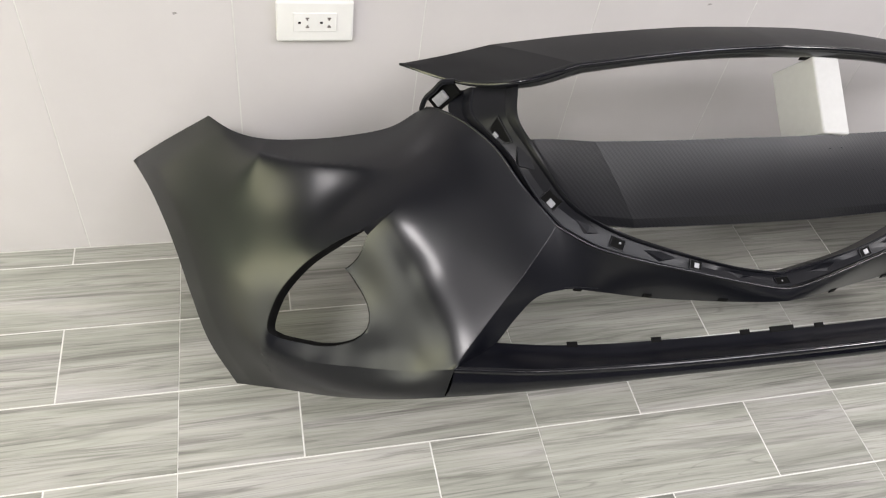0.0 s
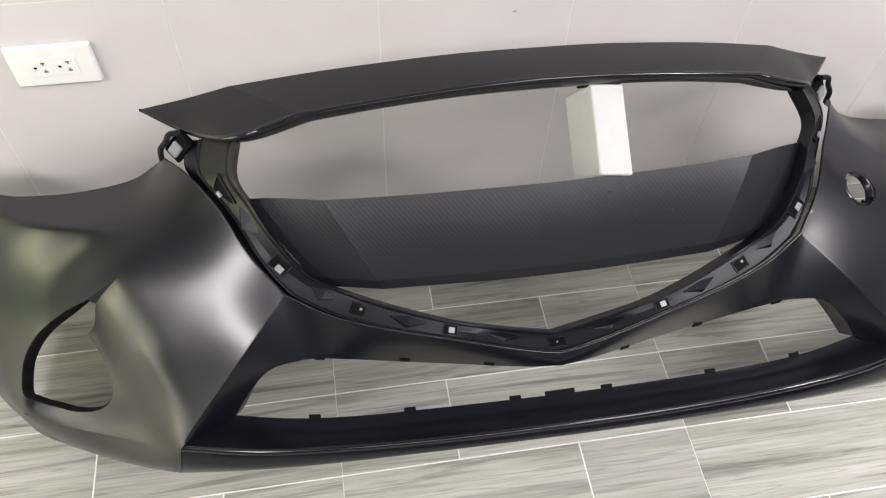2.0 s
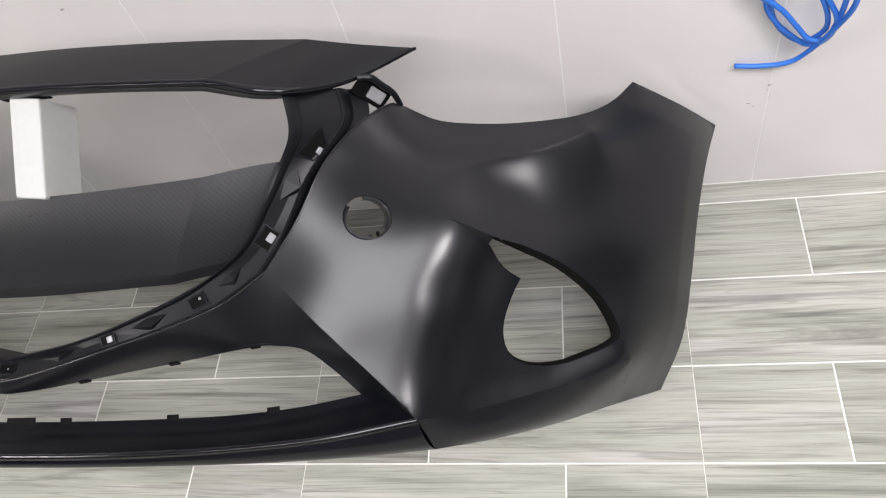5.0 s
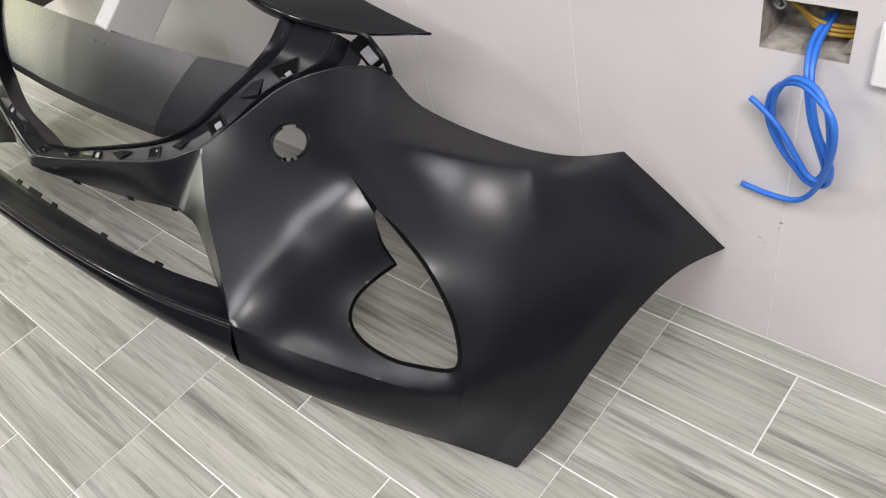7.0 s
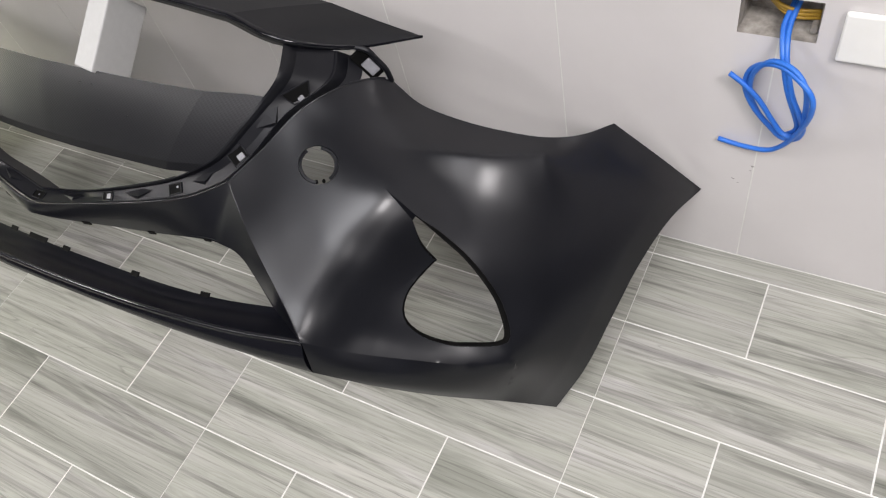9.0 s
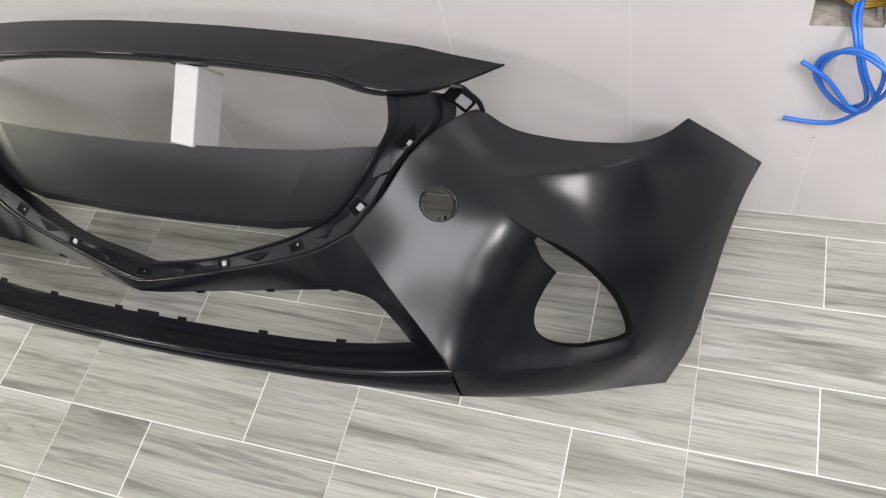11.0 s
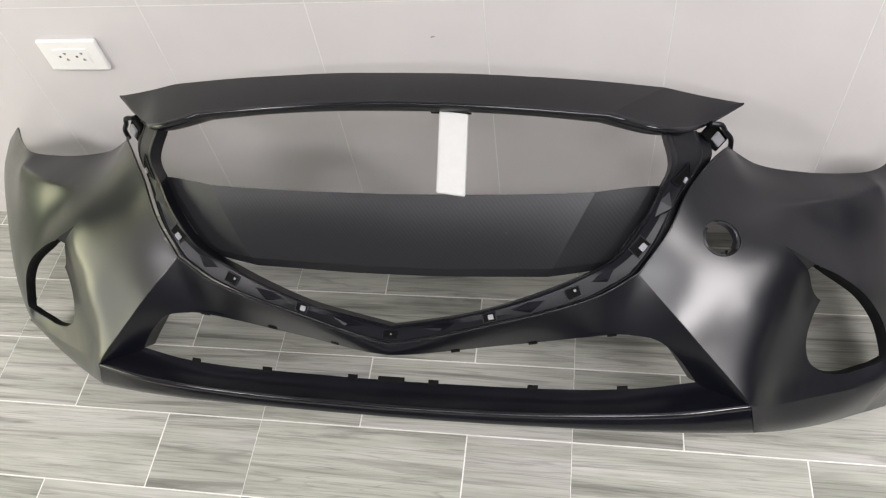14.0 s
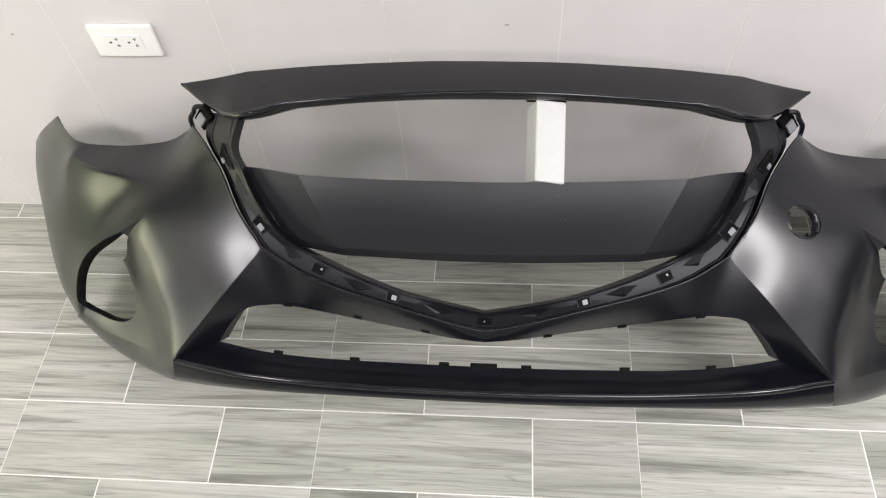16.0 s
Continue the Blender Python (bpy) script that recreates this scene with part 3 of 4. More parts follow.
CHIN = between(chain(U_IN, C_EDGE), chain(W_IN, W_OUT), (0, 0.010, 0.04, 0.18, 0.36, 0.56, 0.78, 1), (0.0, -0.0015, 0.0012))
shell = bmesh.new()
for side in (1, -1):
    for piece in (side_panel(side, side > 0), sheet([settle(r, side) for r in RIM], side < 0), sheet([settle(r + (SAG * k / 7 if side < 0 else 0), side) for k, r in enumerate(CHIN)], side > 0)):
        spare = bpy.data.meshes.new("spare")
        piece.to_mesh(spare)
        piece.free()
        shell.from_mesh(spare)
        bpy.data.meshes.remove(spare)
bmesh.ops.remove_doubles(shell, verts=shell.verts, dist=0.0004)
# the fold beside the grille starts soft and grows crisp towards the lip
soft = [Vector(settle(p, side)) for p in C_EDGE[:12] for side in (1, -1)]
hard = [Vector(settle(p, side)) for p in np.vstack([C_EDGE[11:], C_CREASE[6:]]) for side in (1, -1)]
solid(shell, 0.0028)
for e in shell.edges:
    e.smooth = len(e.link_faces) == 2 and e.calc_face_angle(0.0) < radians(40)
    for near, crisp in ((soft, False), (hard, True)):
        if all(min((v.co - p).length_squared for p in near) < 4e-7 for v in e.verts):
            e.smooth = not crisp
part("body_shell", shell, SKIN, bumper, "satin black moulded shell with lamp openings", True)
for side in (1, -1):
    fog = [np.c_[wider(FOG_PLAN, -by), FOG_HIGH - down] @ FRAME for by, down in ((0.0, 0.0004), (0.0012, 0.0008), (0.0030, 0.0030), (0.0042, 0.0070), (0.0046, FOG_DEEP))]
    # black, so the turned-in edge carries the opening's inner shade in its colour
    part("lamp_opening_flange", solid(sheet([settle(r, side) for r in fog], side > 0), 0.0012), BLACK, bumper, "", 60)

for side in (1, -1):
    part("opening_return", solid(sheet([settle(r, side) for r in between(W_FRONT, W_BACK, 4)], side > 0), 0.002), INNER, bumper, "", 40)

# collar of the small round opening, in two halves with gaps above and below
def collar():
    c = flat(RING)[:2]
    high = skin(c[None])[0]
    slope = [(skin((c + d)[None])[0] - skin((c - d)[None])[0]) / 0.02 for d in (np.array((0.01, 0)), np.array((0, 0.01)))]
    holder = part("lamp_collar", sheet([settle(np.array([(*(c + r * np.array((math.cos(a), math.sin(a)))), high + r * (slope[0] * math.cos(a) + slope[1] * math.sin(a)) - z) for a in np.linspace(0, math.tau, 49)]) @ FRAME, 1)
                                        for r, z in ((0.0276, 0.002), (0.0274, 0.003), (0.0272, 0.014))], False), INNER, bumper, "black collar inside the round opening", 40)
    for turn in (0.0, math.pi):
        rows = []
        for r, z in ((0.0268, 0.010), (0.0268, 0.0014), (0.0263, 0.0008), (0.0230, 0.0008), (0.0225, 0.0014), (0.0225, 0.010)):
            rows.append(settle(np.array([(*(c + r * np.array((math.cos(a), math.sin(a)))), high + r * (slope[0] * math.cos(a) + slope[1] * math.sin(a)) - z) for a in np.linspace(-1.17, 1.17, 25) + turn - 0.30]) @ FRAME, 1))
        part("rim", sheet(rows, True), SKIN, holder, "", 40)
    for at in (4.08, 4.52):
        p = np.array((*(c + 0.0235 * np.array((math.cos(at), math.sin(at)))), high - 0.004)) @ FRAME
        bm = bmesh.new()
        box(bm, (-0.0016, -0.0022, -0.003), (0.0016, 0.0022, 0.002), 0.0005)
        for v in bm.verts:
            v.co = v.co + Vector(settle(p, 1))
        part("notch", bm, BLACK, holder)


collar()

# lower lip
L_TOP = spline([(0, -0.529, 0.295), (0.10, -0.529, 0.295), (0.20, -0.528, 0.296), (0.295, -0.525, 0.297), (0.383, -0.514, 0.292), (0.463, -0.4945, 0.2840)], 50)
L_SHELF = spline([(0, -0.552, 0.296), (0.10, -0.552, 0.296), (0.20, -0.550, 0.297), (0.30, -0.546, 0.297), (0.39, -0.537, 0.296), (0.492, -0.509, 0.2835)], 50)
L_RIDGE = spline([(0, -0.583, 0.318), (0.11, -0.583, 0.318), (0.22, -0.580, 0.317), (0.32, -0.574, 0.316), (0.43, -0.560, 0.308), tuple(C_EDGE[-1])], 50)
L_BOTTOM = spline([(0, -0.584, 0.290), (0.12, -0.584, 0.289), (0.24, -0.582, 0.286), (0.35, -0.578, 0.278), (0.46, -0.567, 0.262), SEAM_B], 50)
L_UNDER = L_BOTTOM + (0, 0.045, -0.006)
L_CREST = L_RIDGE + (0, 0.004, -0.001)
mirrored(between(L_TOP, L_SHELF, 5, (0, 0, -0.002))[:-1] + between(L_SHELF, L_CREST, 5, (0, 0, 0.001)), "lip_shelf", SHELF, bumper, 0.0, "matt black shelf of the lower lip", True, crisp=40)
L_ROLL = [L_RIDGE + (0, 0.0022 - 0.0048 * math.sin(a), -0.0042 + 0.0048 * math.cos(a)) for a in np.radians(np.linspace(-35, 92, 8))]
mirrored([L_CREST] + L_ROLL + between(L_ROLL[-1] + (0, 0.0001, -0.003), L_BOTTOM, 7, (0, -0.006, 0))[:-1] + between(L_BOTTOM, L_UNDER, 4),
         "lower_lip", GLOSS, bumper, 0.0, "glossy black lower lip", True, crisp=40)

# top panel above the grille
B_TOP = chain(spline([(0, -0.140, 0.573), (0.10, -0.137, 0.569), (0.20, -0.130, 0.557), (0.30, -0.116, 0.536), (0.405, -0.103, 0.511)], 40), spline([(0.405, -0.103, 0.511), (0.468, -0.092, 0.483), (0.536, -0.080, 0.456)], 20))
B_RIDGE = chain(spline([(0, -0.235, 0.603), (0.10, -0.232, 0.597), (0.20, -0.226, 0.584), (0.315, -0.217, 0.564)], 40), spline([(0.315, -0.217, 0.564), (0.398, -0.219, 0.539), (0.462, -0.162, 0.490), (0.536, -0.080, 0.456)], 20))
B_UNDER = chain(spline([(0, -0.226, 0.576), (0.10, -0.222, 0.571), (0.20, -0.216, 0.559), (0.300, -0.209, 0.540)], 40), spline([(0.300, -0.209, 0.540), (0.386, -0.214, 0.520), (0.458, -0.158, 0.482), (0.536, -0.080, 0.455)], 20))
B_BACK = B_UNDER + np.array((0, 0.022, -0.012)) * (1 - (B_UNDER[:, :1] / 0.536).clip(0, 1) ** 6)
THIN = 1 - (B_RIDGE[:, :1] / 0.536).clip(0, 1) ** 6
B_ROLL = B_TOP * 0.05 + B_RIDGE * 0.95 + THIN * (0, 0, 0.0006)
mirrored(between(B_TOP, B_ROLL, 8, (0, 0, 0.002)), "top_panel", MATT, bumper, 0.0025, "grained matt black panel above the grille", True, crisp=7)
mirrored([B_ROLL, B_ROLL * 0.4 + B_RIDGE * 0.6 + THIN * (0, -0.0005, 0.0006), B_RIDGE + THIN * (0, -0.0012, -0.0012)] + between(B_RIDGE + THIN * (0, -0.0022, -0.004), B_UNDER, 6, (0, -0.003, 0.0)) + between(B_UNDER, B_BACK, 3)[1:], "top_panel_edge", GLOSS, bumper, 0.002, "smooth black rolled edge", True)

# grille frame: a channel between the panels and the opening
FALL = np.array((0, 0.58, -0.81))
G_OUT = chain(spline([(0.470, -0.163, 0.480), (0.478, -0.195, 0.466), (0.466, -0.226, 0.465), (0.437, -0.274, 0.464), (0.406, -0.339, 0.442), JOIN], 40), U_IN[::-1])[::-1]
F_IN = spline([(0.398, -0.214, 0.530), (0.408, -0.260, 0.510), (0.392, -0.293, 0.489), (0.370, -0.334, 0.467), (0.329, -0.379, 0.432), (0.264, -0.407, 0.407), (0.199, -0.432, 0.395), (0.134, -0.450, 0.382), (0.068, -0.456, 0.363), (0, -0.466, 0.356)], 79)[::-1]
def lane(c, d):
    return G_OUT * (1 - c) + F_IN * c + d * FALL


# a dark gap runs between shell and channel and widens towards the head
GAP = 0.07 + 0.17 * ease((G_OUT[:, :1] - 0.375) / 0.06)
lanes = [lane(-0.04, 0.020), lane(GAP * 0.8, 0.022), lane(GAP, 0.007), lane(GAP + 0.025, 0.0045), lane(GAP + 0.05, 0.005), lane(GAP + 0.08, 0.007), lane(0.5, 0.008), lane(0.84, 0.007),
         lane(0.88, 0.002), lane(0.94, 0.0), lane(1.0, 0.0005), lane(1.0, 0.006), lane(1.03, 0.034)]
mirrored(lanes, "grille_frame", INNER, bumper, 0.0, "glossy black inner grille frame with clip sockets", True, crisp=16)

# the shell's rounded edge beside the gap
for side in (1, -1):
    part("edge_bead", tube([Vector(p) for p in settle(chain(U_IN, C_GRILLE[::-1])[:-2] + 0.0016 * FALL, side)], 0.0021, 8), SKIN, bumper, "", 60)

# cover plate behind the grille opening
P_TOP = chain(spline([(0, -0.330, 0.509), (0.10, -0.326, 0.507), (0.20, -0.317, 0.501), (0.30, -0.304, 0.494)], 30), spline([(0.30, -0.304, 0.494), (0.36, -0.284, 0.484), (0.405, -0.268, 0.470)], 12))
P_LOW = chain(spline([(0, -0.400, 0.399), (0.07, -0.399, 0.398), (0.14, -0.395, 0.396), (0.19, -0.392, 0.395), (0.235, -0.390, 0.395)], 30), spline([(0.235, -0.390, 0.395), (0.28, -0.379, 0.393), (0.320, -0.368, 0.390)], 12))
P_FOLD = P_TOP * 0.11 + P_LOW * 0.89 + (0, -0.0045, 0.0045)
mirrored(between(P_TOP, P_FOLD, 9, (0, -0.004, 0.004)) + between(P_FOLD, P_LOW, 3)[1:] + [P_LOW + 0.012 * FALL], "grille_cover", WOVEN, bumper, 0.002, "dark ribbed cover plate across the grille", True, True, 12)


# clip sockets, ribs and tabs
def spot(u, c, side):
    """A place in the channel, with its directions along, across and outward."""
    k = int(np.abs((G_OUT * (1 - c) + F_IN * c)[:, 0] - u).argmin())
    i, j = max(k - 1, 0), min(k + 1, len(G_OUT) - 1)
    here = settle(lane(c, 0.0072)[k], side)
    along = Vector(settle(lane(c, 0)[j], side) - settle(lane(c, 0)[i], side)).normalized() * side
    if k == 0:
        along = Vector((1, 0, 0))
    across = Vector(settle(lane(1, 0)[k], side) - settle(lane(0, 0)[k], side)).normalized()
    across = (across - along * across.dot(along)).normalized()
    out = along.cross(across)
    return Vector(here), along, across, out * (1 if out.z > 0 else -1)


def shaped(place, a, b, n, fill):
    """A mesh drawn in a place's own directions."""
    bm = bmesh.new()
    fill(bm)
    for v in bm.verts:
        v.co = place + a * v.co.x + b * v.co.y + n * v.co.z
    bmesh.ops.recalc_face_normals(bm, faces=bm.faces)
    return bm


def clip_socket(u, c, side, w, h, clip=None):
    where = spot(u, c, side)

    def surround(bm):
        for lo, hi in (((-w, -h, 0), (-w + 0.0014, h, 0.0016)), ((w - 0.0014, -h, 0), (w, h, 0.0016)), ((-w, h - 0.0014, 0), (w, h, 0.0016)), ((-w, -h, 0), (w, -h + 0.0016, 0.0012))):
            box(bm, lo, hi, 0.0004)

    holder = part("clip_socket", shaped(*where, surround), INNER, bumper, "", 40)
    # no depth is cut; a flat black piece stands in for the shade
    part("socket_shade", shaped(*where, lambda bm: box(bm, (-w + 0.001, -h + 0.001, -0.002), (w - 0.001, h - 0.001, 0.0006))), BLACK, holder, "black piece coloured with the shade of a recess")
    if clip:
        x, y, cw, ch, up = clip
        part("clip", shaped(*where, lambda bm: box(bm, (x - cw, y - ch, 0), (x + cw, y + ch, up), 0.0007)), CLIP, holder, "light grey nylon clip")


def corner_pocket(u, c, side):
    """A three-cornered pocket with a raised rim and a clip in its outer corner."""
    where = spot(u, c, side)
    corners = [(0.024, 0.004), (-0.019, 0.014), (-0.014, -0.008), (0.008, -0.016)]

    def rim(bm):
        for (ax, ay), (bx, by) in zip(corners, corners[1:] + corners[:1]):
            length = math.hypot(bx - ax, by - ay)
            nx, ny = -(by - ay) / length * 0.0009, (bx - ax) / length * 0.0009
            low = [bm.verts.new((px + s * nx, py + s * ny, 0)) for (px, py) in ((ax, ay), (bx, by)) for s in (-1, 1)]
            high = [bm.verts.new((v.co.x, v.co.y, 0.0022)) for v in low]
            for q in ((0, 1, 3, 2),):
                bm.faces.new([high[k] for k in q])
            for a, b in ((0, 1), (1, 3), (3, 2), (2, 0)):
                bm.faces.new((low[a], low[b], high[b], high[a]))

    def bottom(bm):
        bm.faces.new([bm.verts.new((x, y, 0.0006)) for x, y in corners])

    holder = part("clip_socket", shaped(*where, rim), INNER, bumper, "", 40)
    # one black face over the channel, coloured as the pocket's shade
    part("socket_shade", shaped(*where, bottom), BLACK, holder, "black piece coloured with the shade of a recess")
    part("clip", shaped(*where, lambda bm: box(bm, (-0.005, -0.010, 0.0008), (0.004, -0.004, 0.0045), 0.0010)), CLIP, holder, "light grey nylon clip")


def wedge(u, c, side, length, width, height):
    """A moulded rib like a stretched pyramid."""
    def fill(bm):
        ring = [bm.verts.new(p) for p in ((-length, width * 0.5, 0), (0, -width, 0), (length, width * 0.5, 0), (0.1 * length, width, 0))]
        tip = bm.verts.new((0.15 * length, -0.55 * width, height))
        for i in range(4):
            bm.faces.new((ring[i], ring[(i + 1) % 4], tip))

    part("rib", shaped(*spot(u, c, side), fill), INNER, bumper)


clip_socket(0.0, 0.5, 1, 0.0125, 0.0075, (0.0, 0.0, 0.0013, 0.0013, 0.0012))
for side in (1, -1):
    clip_socket(0.150, 0.5, side, 0.0105, 0.0075, (0.002, 0.0, 0.0042, 0.0040, 0.0010))
    clip_socket(0.270, 0.5, side, 0.0115, 0.0085, (0.004, 0.002, 0.0018, 0.0018, 0.0014))
    clip_socket(0.368, 0.52, side, 0.0140, 0.0120, (0.003, -0.004, 0.0056, 0.0046, 0.0022))
    corner_pocket(0.428, 0.55, side)
    wedge(0.078, 0.5, side, 0.026, 0.0070, 0.0035)
    wedge(0.212, 0.5, side, 0.026, 0.0080, 0.0035)
    wedge(0.318, 0.5, side, 0.020, 0.0085, 0.003)
    wedge(0.402, 0.52, side, 0.022, 0.0130, 0.006)


def head_bracket(side):
    """A moulded loop with a nylon clip between the frame's top and the shell's corner."""
    top, low = Vector(settle((0.474, -0.160, 0.490), side)), Vector(settle((0.514, -0.153, 0.428), side))
    mid = Vector(settle((0.499, -0.154, 0.468), side))
    holder = part("clip_bracket", tube(spline([top, (top + mid) / 2 + Vector((0.004 * side, 0, 0.006)), mid, (mid + low) / 2 + Vector((0.004 * side, 0, 0.003)), low], 18), 0.0042, 8), INNER, bumper, "black clip bracket", 40)
    along = (low - top).normalized()
    out = Vector((0.25 * side, -0.75, 0.6))
    out = (out - along * out.dot(along)).normalized()
    across = out.cross(along)
    base = Vector(settle((0.486, -0.160, 0.461), side))
    # a solid black piece gives the shade of a deep recess
    part("pocket", shaped(base, along, across, out, lambda bm: box(bm, (-0.024, -0.014, -0.010), (0.026, 0.014, -0.001), 0.002)), BLACK, holder, "black piece coloured with the shade of a recess")
    part("clip", shaped(base + along * 0.006, along, across, out, lambda bm: box(bm, (-0.012, -0.008, -0.003), (0.012, 0.008, 0.003), 0.0015)), CLIP, holder, "light grey nylon clip")


for side in (1, -1):
    head_bracket(side)


def tab(curve, u, side, w, h, lift, parent=bumper):
    k = int(np.abs(curve[:, 0] - u).argmin())
    p = Vector(settle(curve[k], side))
    a = Vector(settle(curve[min(k + 1, len(curve) - 1)], side) - settle(curve[max(k - 1, 0)], side)).normalized()
    n = Vector(lift).normalized()
    b = n.cross(a).normalized()
    part("tab", shaped(p, a, b, n, lambda bm: box(bm, (-w, -0.001, -0.003), (w, 0.0012, h), 0.0006)), BLACK, parent)


for side in (1, -1):
    for u in (0.071, 0.216, 0.355):
        tab(L_TOP, u, side, 0.008, 0.005, (0, 0.75, 0.35))
    for u in (0.099, 0.215, 0.335):
        tab(W_IN, u, side, 0.007, 0.0045, (0, 0.1, -1))
for side in (1, -1):
    for k in (34, 43, 49):
        p = Vector(settle(FOG_EDGE[k], side))
        way = Vector(settle(FOG_EDGE[k + 1], side) - settle(FOG_EDGE[k - 1], side)).normalized()
        deep = Vector(settle(FOG_EDGE[k] - OUT, side)) - p
        part("tab", shaped(p, way, deep.cross(way).normalized(), deep.normalized(), lambda bm: box(bm, (-0.007, -0.004, 0.004), (0.007, 0.004, 0.012), 0.001)), BLACK, bumper)
tab(B_UNDER, 0.085, 1, 0.030, 0.008, (0, 0.5, -0.85))
tab(L_TOP, 0.0, 1, 0.021, 0.006, (0, 0.75, 0.35))

# small moulded pips on the cover plate
for p in ((0.083, -0.343, 0.494), (0.105, -0.341, 0.493), (0.118, -0.363, 0.464), (0.173, -0.359, 0.461)):
    bm = bmesh.new()
    bmesh.ops.create_cone(bm, cap_ends=True, segments=10, radius1=0.0013, radius2=0.0008, depth=0.0016)
    for v in bm.verts:
        v.co = Vector(settle(p, 1)) + Vector((v.co.x, v.co.y * 0.8 - v.co.z * 0.7, v.co.y * 0.6 + v.co.z * 0.7))
    part("pip", bm, INNER, bumper, "", 40)

# ---- foam block ----
foam = thing("foam_block", settle((0.10, -0.30, 0.52), 1), "white foam block wedged between top panel and cover plate", "foam block")
edge = np.array((0, 0.100, 0.068))
base = np.array((0.070, -0.328, 0.512))
bm = bmesh.new()
box(bm, (0, 0, 0), (1, 1, 1))
for v in bm.verts:
    q = base + np.array((0.0435, -0.0058, 0.0)) * v.co.x + edge * v.co.z + 0.085 * (FALL + (-0.12, 0, 0)) * v.co.y
    v.co = settle(q, 1)
bmesh.ops.bevel(bm, geom=list(bm.edges), offset=0.003, segments=2, affect="EDGES", profile=0.5)
part("block", bm, FOAM, foam)


# ---- wall socket ----
def socket(x, z):
    ob = thing("wall_socket", (x, 0, z), "white double wall socket on the grey tiles", "wall socket")
    bm = bmesh.new()
    box(bm, (x - 0.06, -0.009, z - 0.035), (x + 0.06, 0.0, z + 0.035), 0.003)
    part("plate", bm, WHITE, ob)
    bm = bmesh.new()
    box(bm, (x - 0.034, -0.0105, z - 0.0165), (x + 0.034, -0.008, z + 0.0165), 0.001)
    part("insert", bm, WHITE, ob)
    for cx in (x - 0.017, x + 0.017):
        # slots are not cut; thin bars hold their inner shade as colour
        for dx, dz, w, h in ((-0.0075, 0.0, 0.0042, 0.0034), (0.0048, 0.0078, 0.0056, 0.0026), (0.0048, 0.0060, 0.0024, 0.0040), (0.0048, -0.0078, 0.0056, 0.0026), (0.0048, -0.0060, 0.0024, 0.0040)):
            bm = bmesh.new()
            box(bm, (cx + dx - w / 2, -0.0109, z + dz - h / 2), (cx + dx + w / 2, -0.0100, z + dz + h / 2))
            part("slot", bm, SLOT if dx > 0 else BLACK, ob, "flat bar coloured as a shaded contact slot")
    return ob


socket(-0.776, 0.498)
plate = thing("cover_plate", (1.018, 0, 0.495), "white plastic cover plate on the grey tiles", "cover plate")
bm = bmesh.new()
box(bm, (0.968, -0.009, 0.462), (1.088, 0.0, 0.533), 0.003)
part("plate", bm, WHITE, plate)

# ---- open wall box with cables ----
niche = thing("wall_box", (0.89, 0.03, 0.477), "open rough cement box cut into the wall tiles", "wall box")
bm = bmesh.new()
bmesh.ops.create_grid(bm, x_segments=48, y_segments=32, size=0.5)
for v in bm.verts:
    x, z = HOLE[0] + (v.co.x + 0.5) * (HOLE[1] - HOLE[0]), HOLE[2] + (v.co.y + 0.5) * (HOLE[3] - HOLE[2])
    edge = min(x - HOLE[0], HOLE[1] - x, z - HOLE[2], HOLE[3] - z)
    rough = noise.noise(Vector((x * 70, 3, z * 70))) + 0.5 * noise.noise(Vector((x * 190, 8, z * 190)))
    deep = min(max(edge - 0.0005, 0) / 0.0045, 1)
    v.co = Vector((x, 0.0006 + 0.047 * deep * (1 + 0.12 * rough), z))
part("cement_lining", bm, CEMENT, niche, "crumbled cement lining", 50)
for cx, cz in ((0.858, 0.526), (0.936, 0.486)):
    bm = bmesh.new()
    bmesh.ops.create_cone(bm, cap_ends=True, segments=14, radius1=0.0042, radius2=0.0042, depth=0.03, matrix=pose(cx, 0.026, cz, 90))
    part("screw_post", bm, CEMENT, niche, "cement-caked screw post", 40)
part("screw_ring", tube([Vector((0.862 + 0.0052 * math.cos(a), 0.012, 0.5255 + 0.0052 * math.sin(a))) for a in np.linspace(0, math.tau, 19)], 0.0015, 8), CLIP, niche, "dull metal screw ring", True)


def cable(name, points, radius, mat, label, count=70):
    ob = thing(name, points[-1], label, "cable", "loose cables")
    part("sheath", tube(spline(points, count), radius), mat, ob, "", True)
    return ob


for dz in (0.0, 0.005, 0.010):
    cable("yellow_wire", [(0.852, 0.040, 0.530 - dz), (0.874, 0.026 + dz, 0.520 - dz), (0.905, 0.022, 0.506 - dz), (0.940, 0.030, 0.502 - dz)], 0.0024, YELLOW, "thin yellow insulated wire inside the wall box", 24)
cable("blue_cable", [(0.913, 0.035, 0.513), (0.909, 0.006, 0.495), (0.913, -0.018, 0.479), (0.920, -0.032, 0.459), (0.933, -0.045, 0.428), (0.948, -0.050, 0.400), (0.955, -0.038, 0.367), (0.949, -0.026, 0.335), (0.930, -0.020, 0.326), (0.913, -0.018, 0.339), (0.888, -0.014, 0.364), (0.871, -0.012, 0.396),
      (0.873, -0.018, 0.432), (0.889, -0.030, 0.458), (0.912, -0.045, 0.473), (0.936, -0.060, 0.471), (0.957, -0.070, 0.455), (0.960, -0.064, 0.419), (0.950, -0.042, 0.364), (0.934, -0.022, 0.314), (0.914, -0.014, 0.289), (0.880, -0.008, 0.281), (0.844, -0.005, 0.283)],
      0.0036, BLUE, "blue electric cable knotted in a loop, hanging from the wall box", 130)
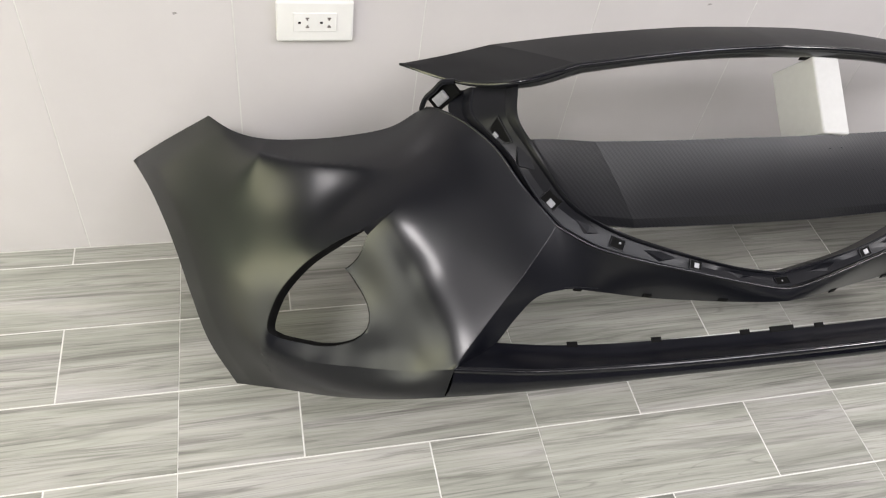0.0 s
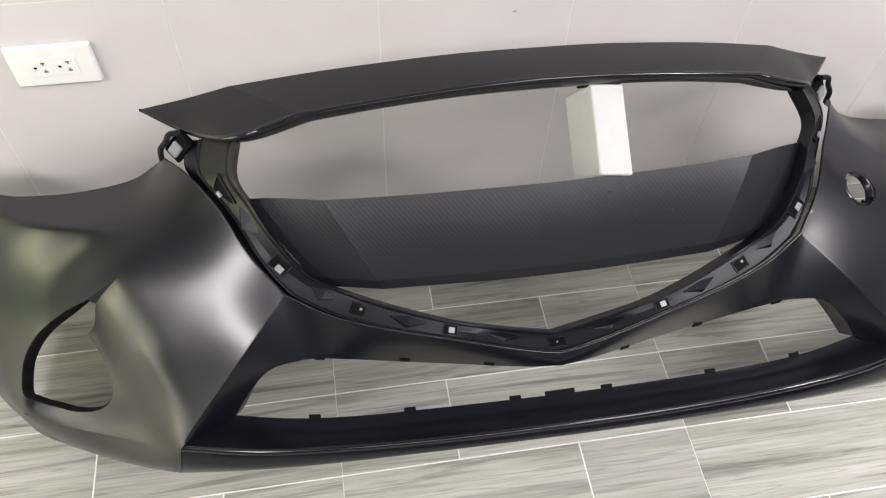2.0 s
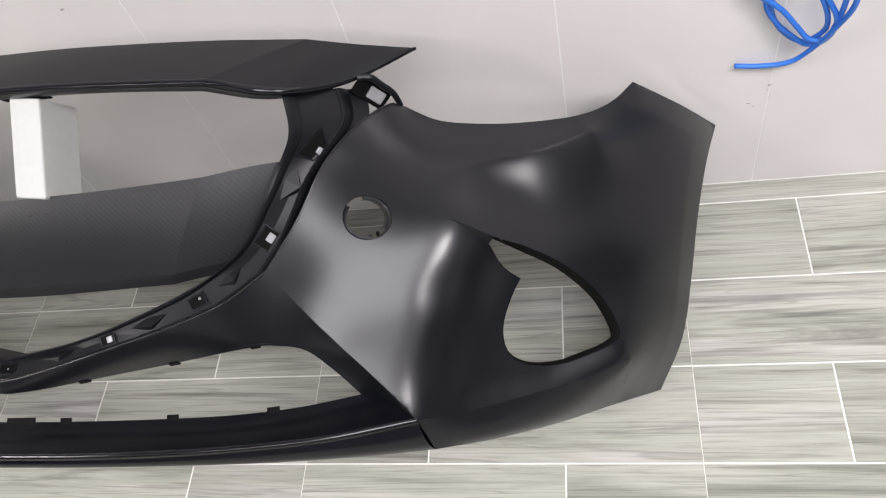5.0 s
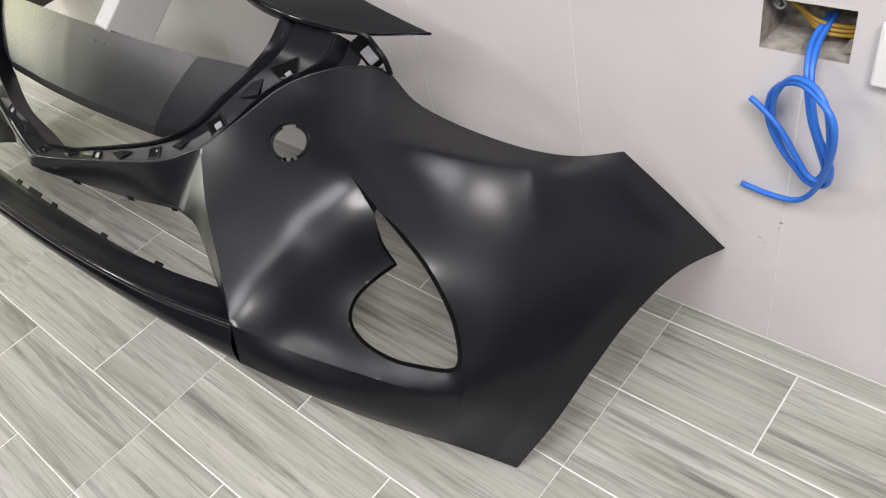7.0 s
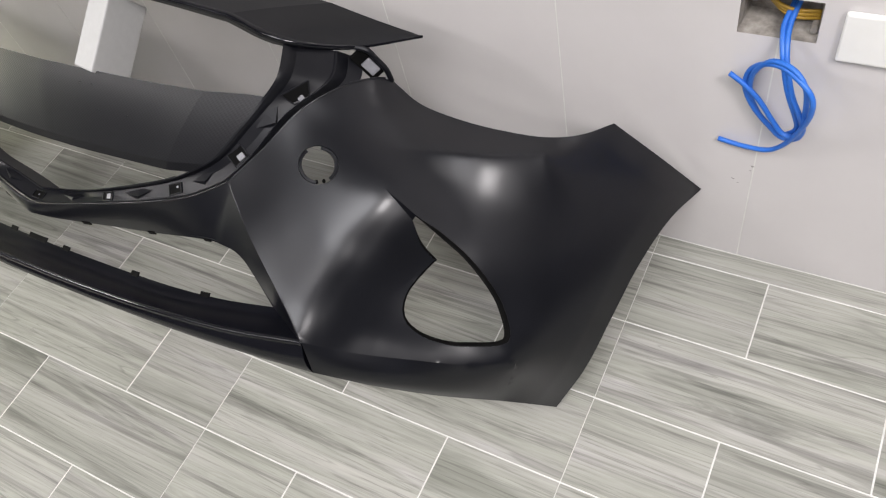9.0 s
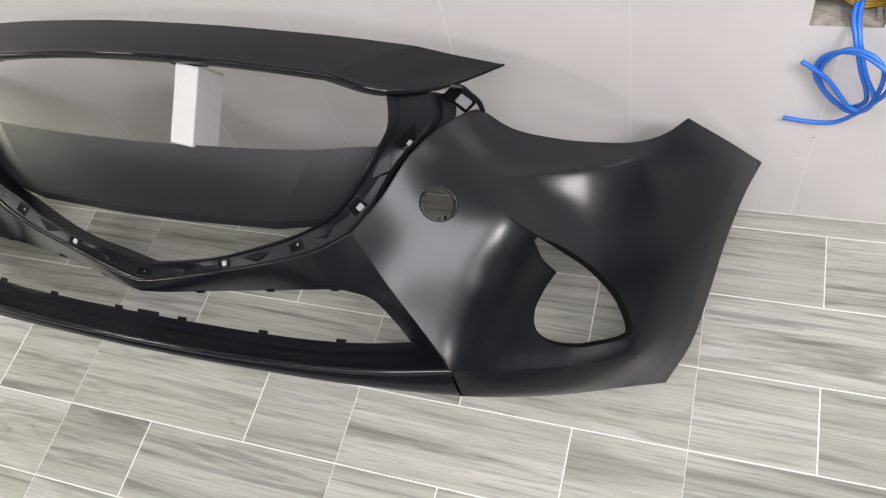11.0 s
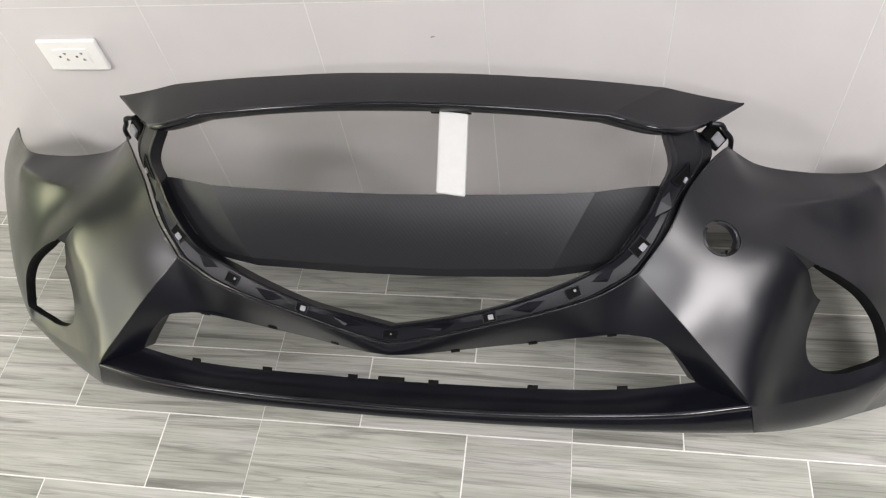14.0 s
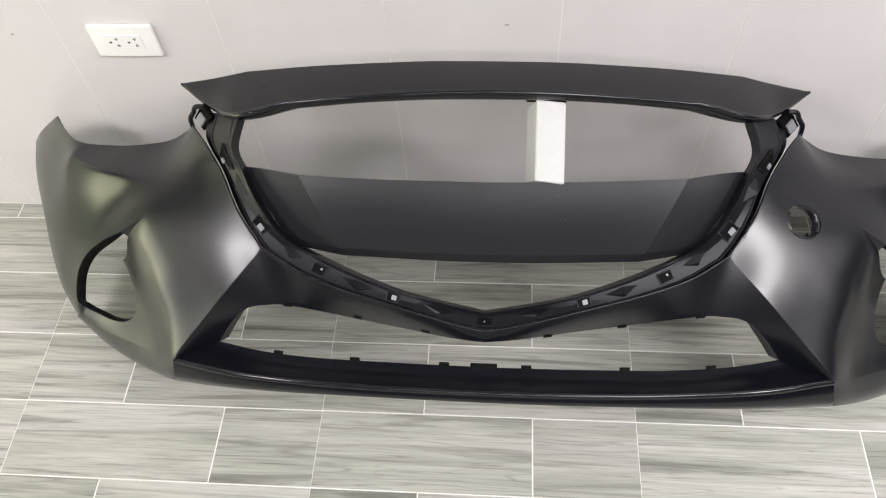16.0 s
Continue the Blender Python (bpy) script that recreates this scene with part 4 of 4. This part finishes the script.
cable("blue_cable", [(0.907, 0.035, 0.510), (0.902, 0.006, 0.494), (0.908, -0.018, 0.477), (0.915, -0.030, 0.459), (0.926, -0.040, 0.430), (0.940, -0.042, 0.396), (0.946, -0.030, 0.359), (0.933, -0.014, 0.327), (0.917, -0.011, 0.328), (0.894, -0.009, 0.351), (0.878, -0.012, 0.390), (0.880, -0.024, 0.436),
      (0.900, -0.038, 0.472), (0.926, -0.052, 0.479), (0.945, -0.062, 0.466), (0.952, -0.058, 0.433), (0.953, -0.046, 0.385), (0.948, -0.034, 0.347), (0.930, -0.028, 0.342), (0.912, -0.026, 0.364), (0.891, -0.022, 0.391), (0.869, -0.018, 0.409), (0.849, -0.015, 0.421)],
      0.0036, BLUE, "blue electric cable knotted in a loop, hanging from the wall box", 130)


# ---- tiles ----
def floor_tiles():
    gap, seam = 0.0024, 0.0009
    loose, k = {}, 0
    rest = bmesh.new()
    row, top = 0, 0.0
    while top > Y0 + 0.2:
        low = -0.042 if row == 0 else top - 0.15
        phase = -0.028 if row % 2 == 0 else 0.364
        cuts = [(phase + 0.6 * n, gap) for n in range(-6, 6)] + [(-0.434 + 0.6 * n, seam) for n in range(-6, 7)]
        cuts = [(X0 + 0.001, 0.0)] + sorted(c for c in cuts if X0 + 0.02 < c[0] < X1 - 0.02) + [(X1 - 0.001, 0.0)]
        for (a, ga), (b, gb) in zip(cuts, cuts[1:]):
            lo, hi = (a + ga / 2, low + gap / 2), (b - gb / 2, top - gap / 2)
            near = row < 8 and b > -1.75 and a < 1.75
            if near:
                size = (round(hi[0] - lo[0], 4), round(hi[1] - lo[1], 4))
                if size not in loose:
                    bm = bmesh.new()
                    box(bm, (-size[0] / 2, -size[1] / 2, -0.008), (size[0] / 2, size[1] / 2, 0))
                    bmesh.ops.bevel(bm, geom=[e for e in bm.edges if all(v.co.z > -0.001 for v in e.verts)], offset=0.0006, segments=1, affect="EDGES")
                    me = bpy.data.meshes.new("tile")
                    bm.to_mesh(me)
                    bm.free()
                    me.materials.append(PLANK)
                    loose[size] = me
                ob = new("tile", loose[size])
                ob.location = ((lo[0] + hi[0]) / 2, (lo[1] + hi[1]) / 2, random.uniform(-0.0002, 0.0001))
                ob.parent = floor
            else:
                box(rest, (*lo, -0.008), (*hi, 0))
        top, row = low, row + 1
    tagged(part("far_tiles", rest, PLANK, floor), kind="stuff")


def wall_tiles():
    gap = 0.0021
    rest = bmesh.new()
    for col in range(-7, 9):
        for lev in range(5):
            a, b = 0.3 * col + gap / 2, 0.3 * col + 0.3 - gap / 2
            c, d = 0.6 * lev + gap / 2, min(0.6 * lev + 0.6, CEIL) - gap / 2
            outline = [(a, c), (b, c), (b, d), (a, d)]
            if lev == 0 and a < HOLE[0] < b:
                outline = [(a, c), (b, c), (b, HOLE[2]), (HOLE[0], HOLE[2]), (HOLE[0], HOLE[3]), (b, HOLE[3]), (b, d), (a, d)]
            if lev == 0 and a < HOLE[1] < b:
                outline = [(a, c), (b, c), (b, d), (a, d), (a, HOLE[3]), (HOLE[1], HOLE[3]), (HOLE[1], HOLE[2]), (a, HOLE[2])]
            if lev < 2 and -6 <= col <= 5:
                bm = prism(outline, 0.0, 0.008)
                part("tile", bm, WALL_TILE, wall)
            else:
                box(rest, (a, 0, c), (b, 0.008, d))
    tagged(part("far_tiles", rest, WALL_TILE, wall), kind="stuff")


floor_tiles()
wall_tiles()

# small scuffs on the wall tiles
for x, z, r in ((0.898, 0.232, 0.0022), (0.896, 0.222, 0.0012), (0.873, 0.196, 0.0020), (0.881, 0.189, 0.0015), (-0.985, 0.508, 0.0028), (-0.092, 0.527, 0.0030)):
    bm = bmesh.new()
    ring = [bm.verts.new((x + r * (1.3 + 0.5 * math.sin(3 * a + x * 50)) * math.cos(a), -0.0003, z + r * (0.7 + 0.25 * math.cos(2 * a + z * 70)) * math.sin(a))) for a in np.linspace(0, math.tau, 13)[:-1]]
    bm.faces.new(ring)
    part("scuff", bm, SCUFF, wall, "grey scuff mark")
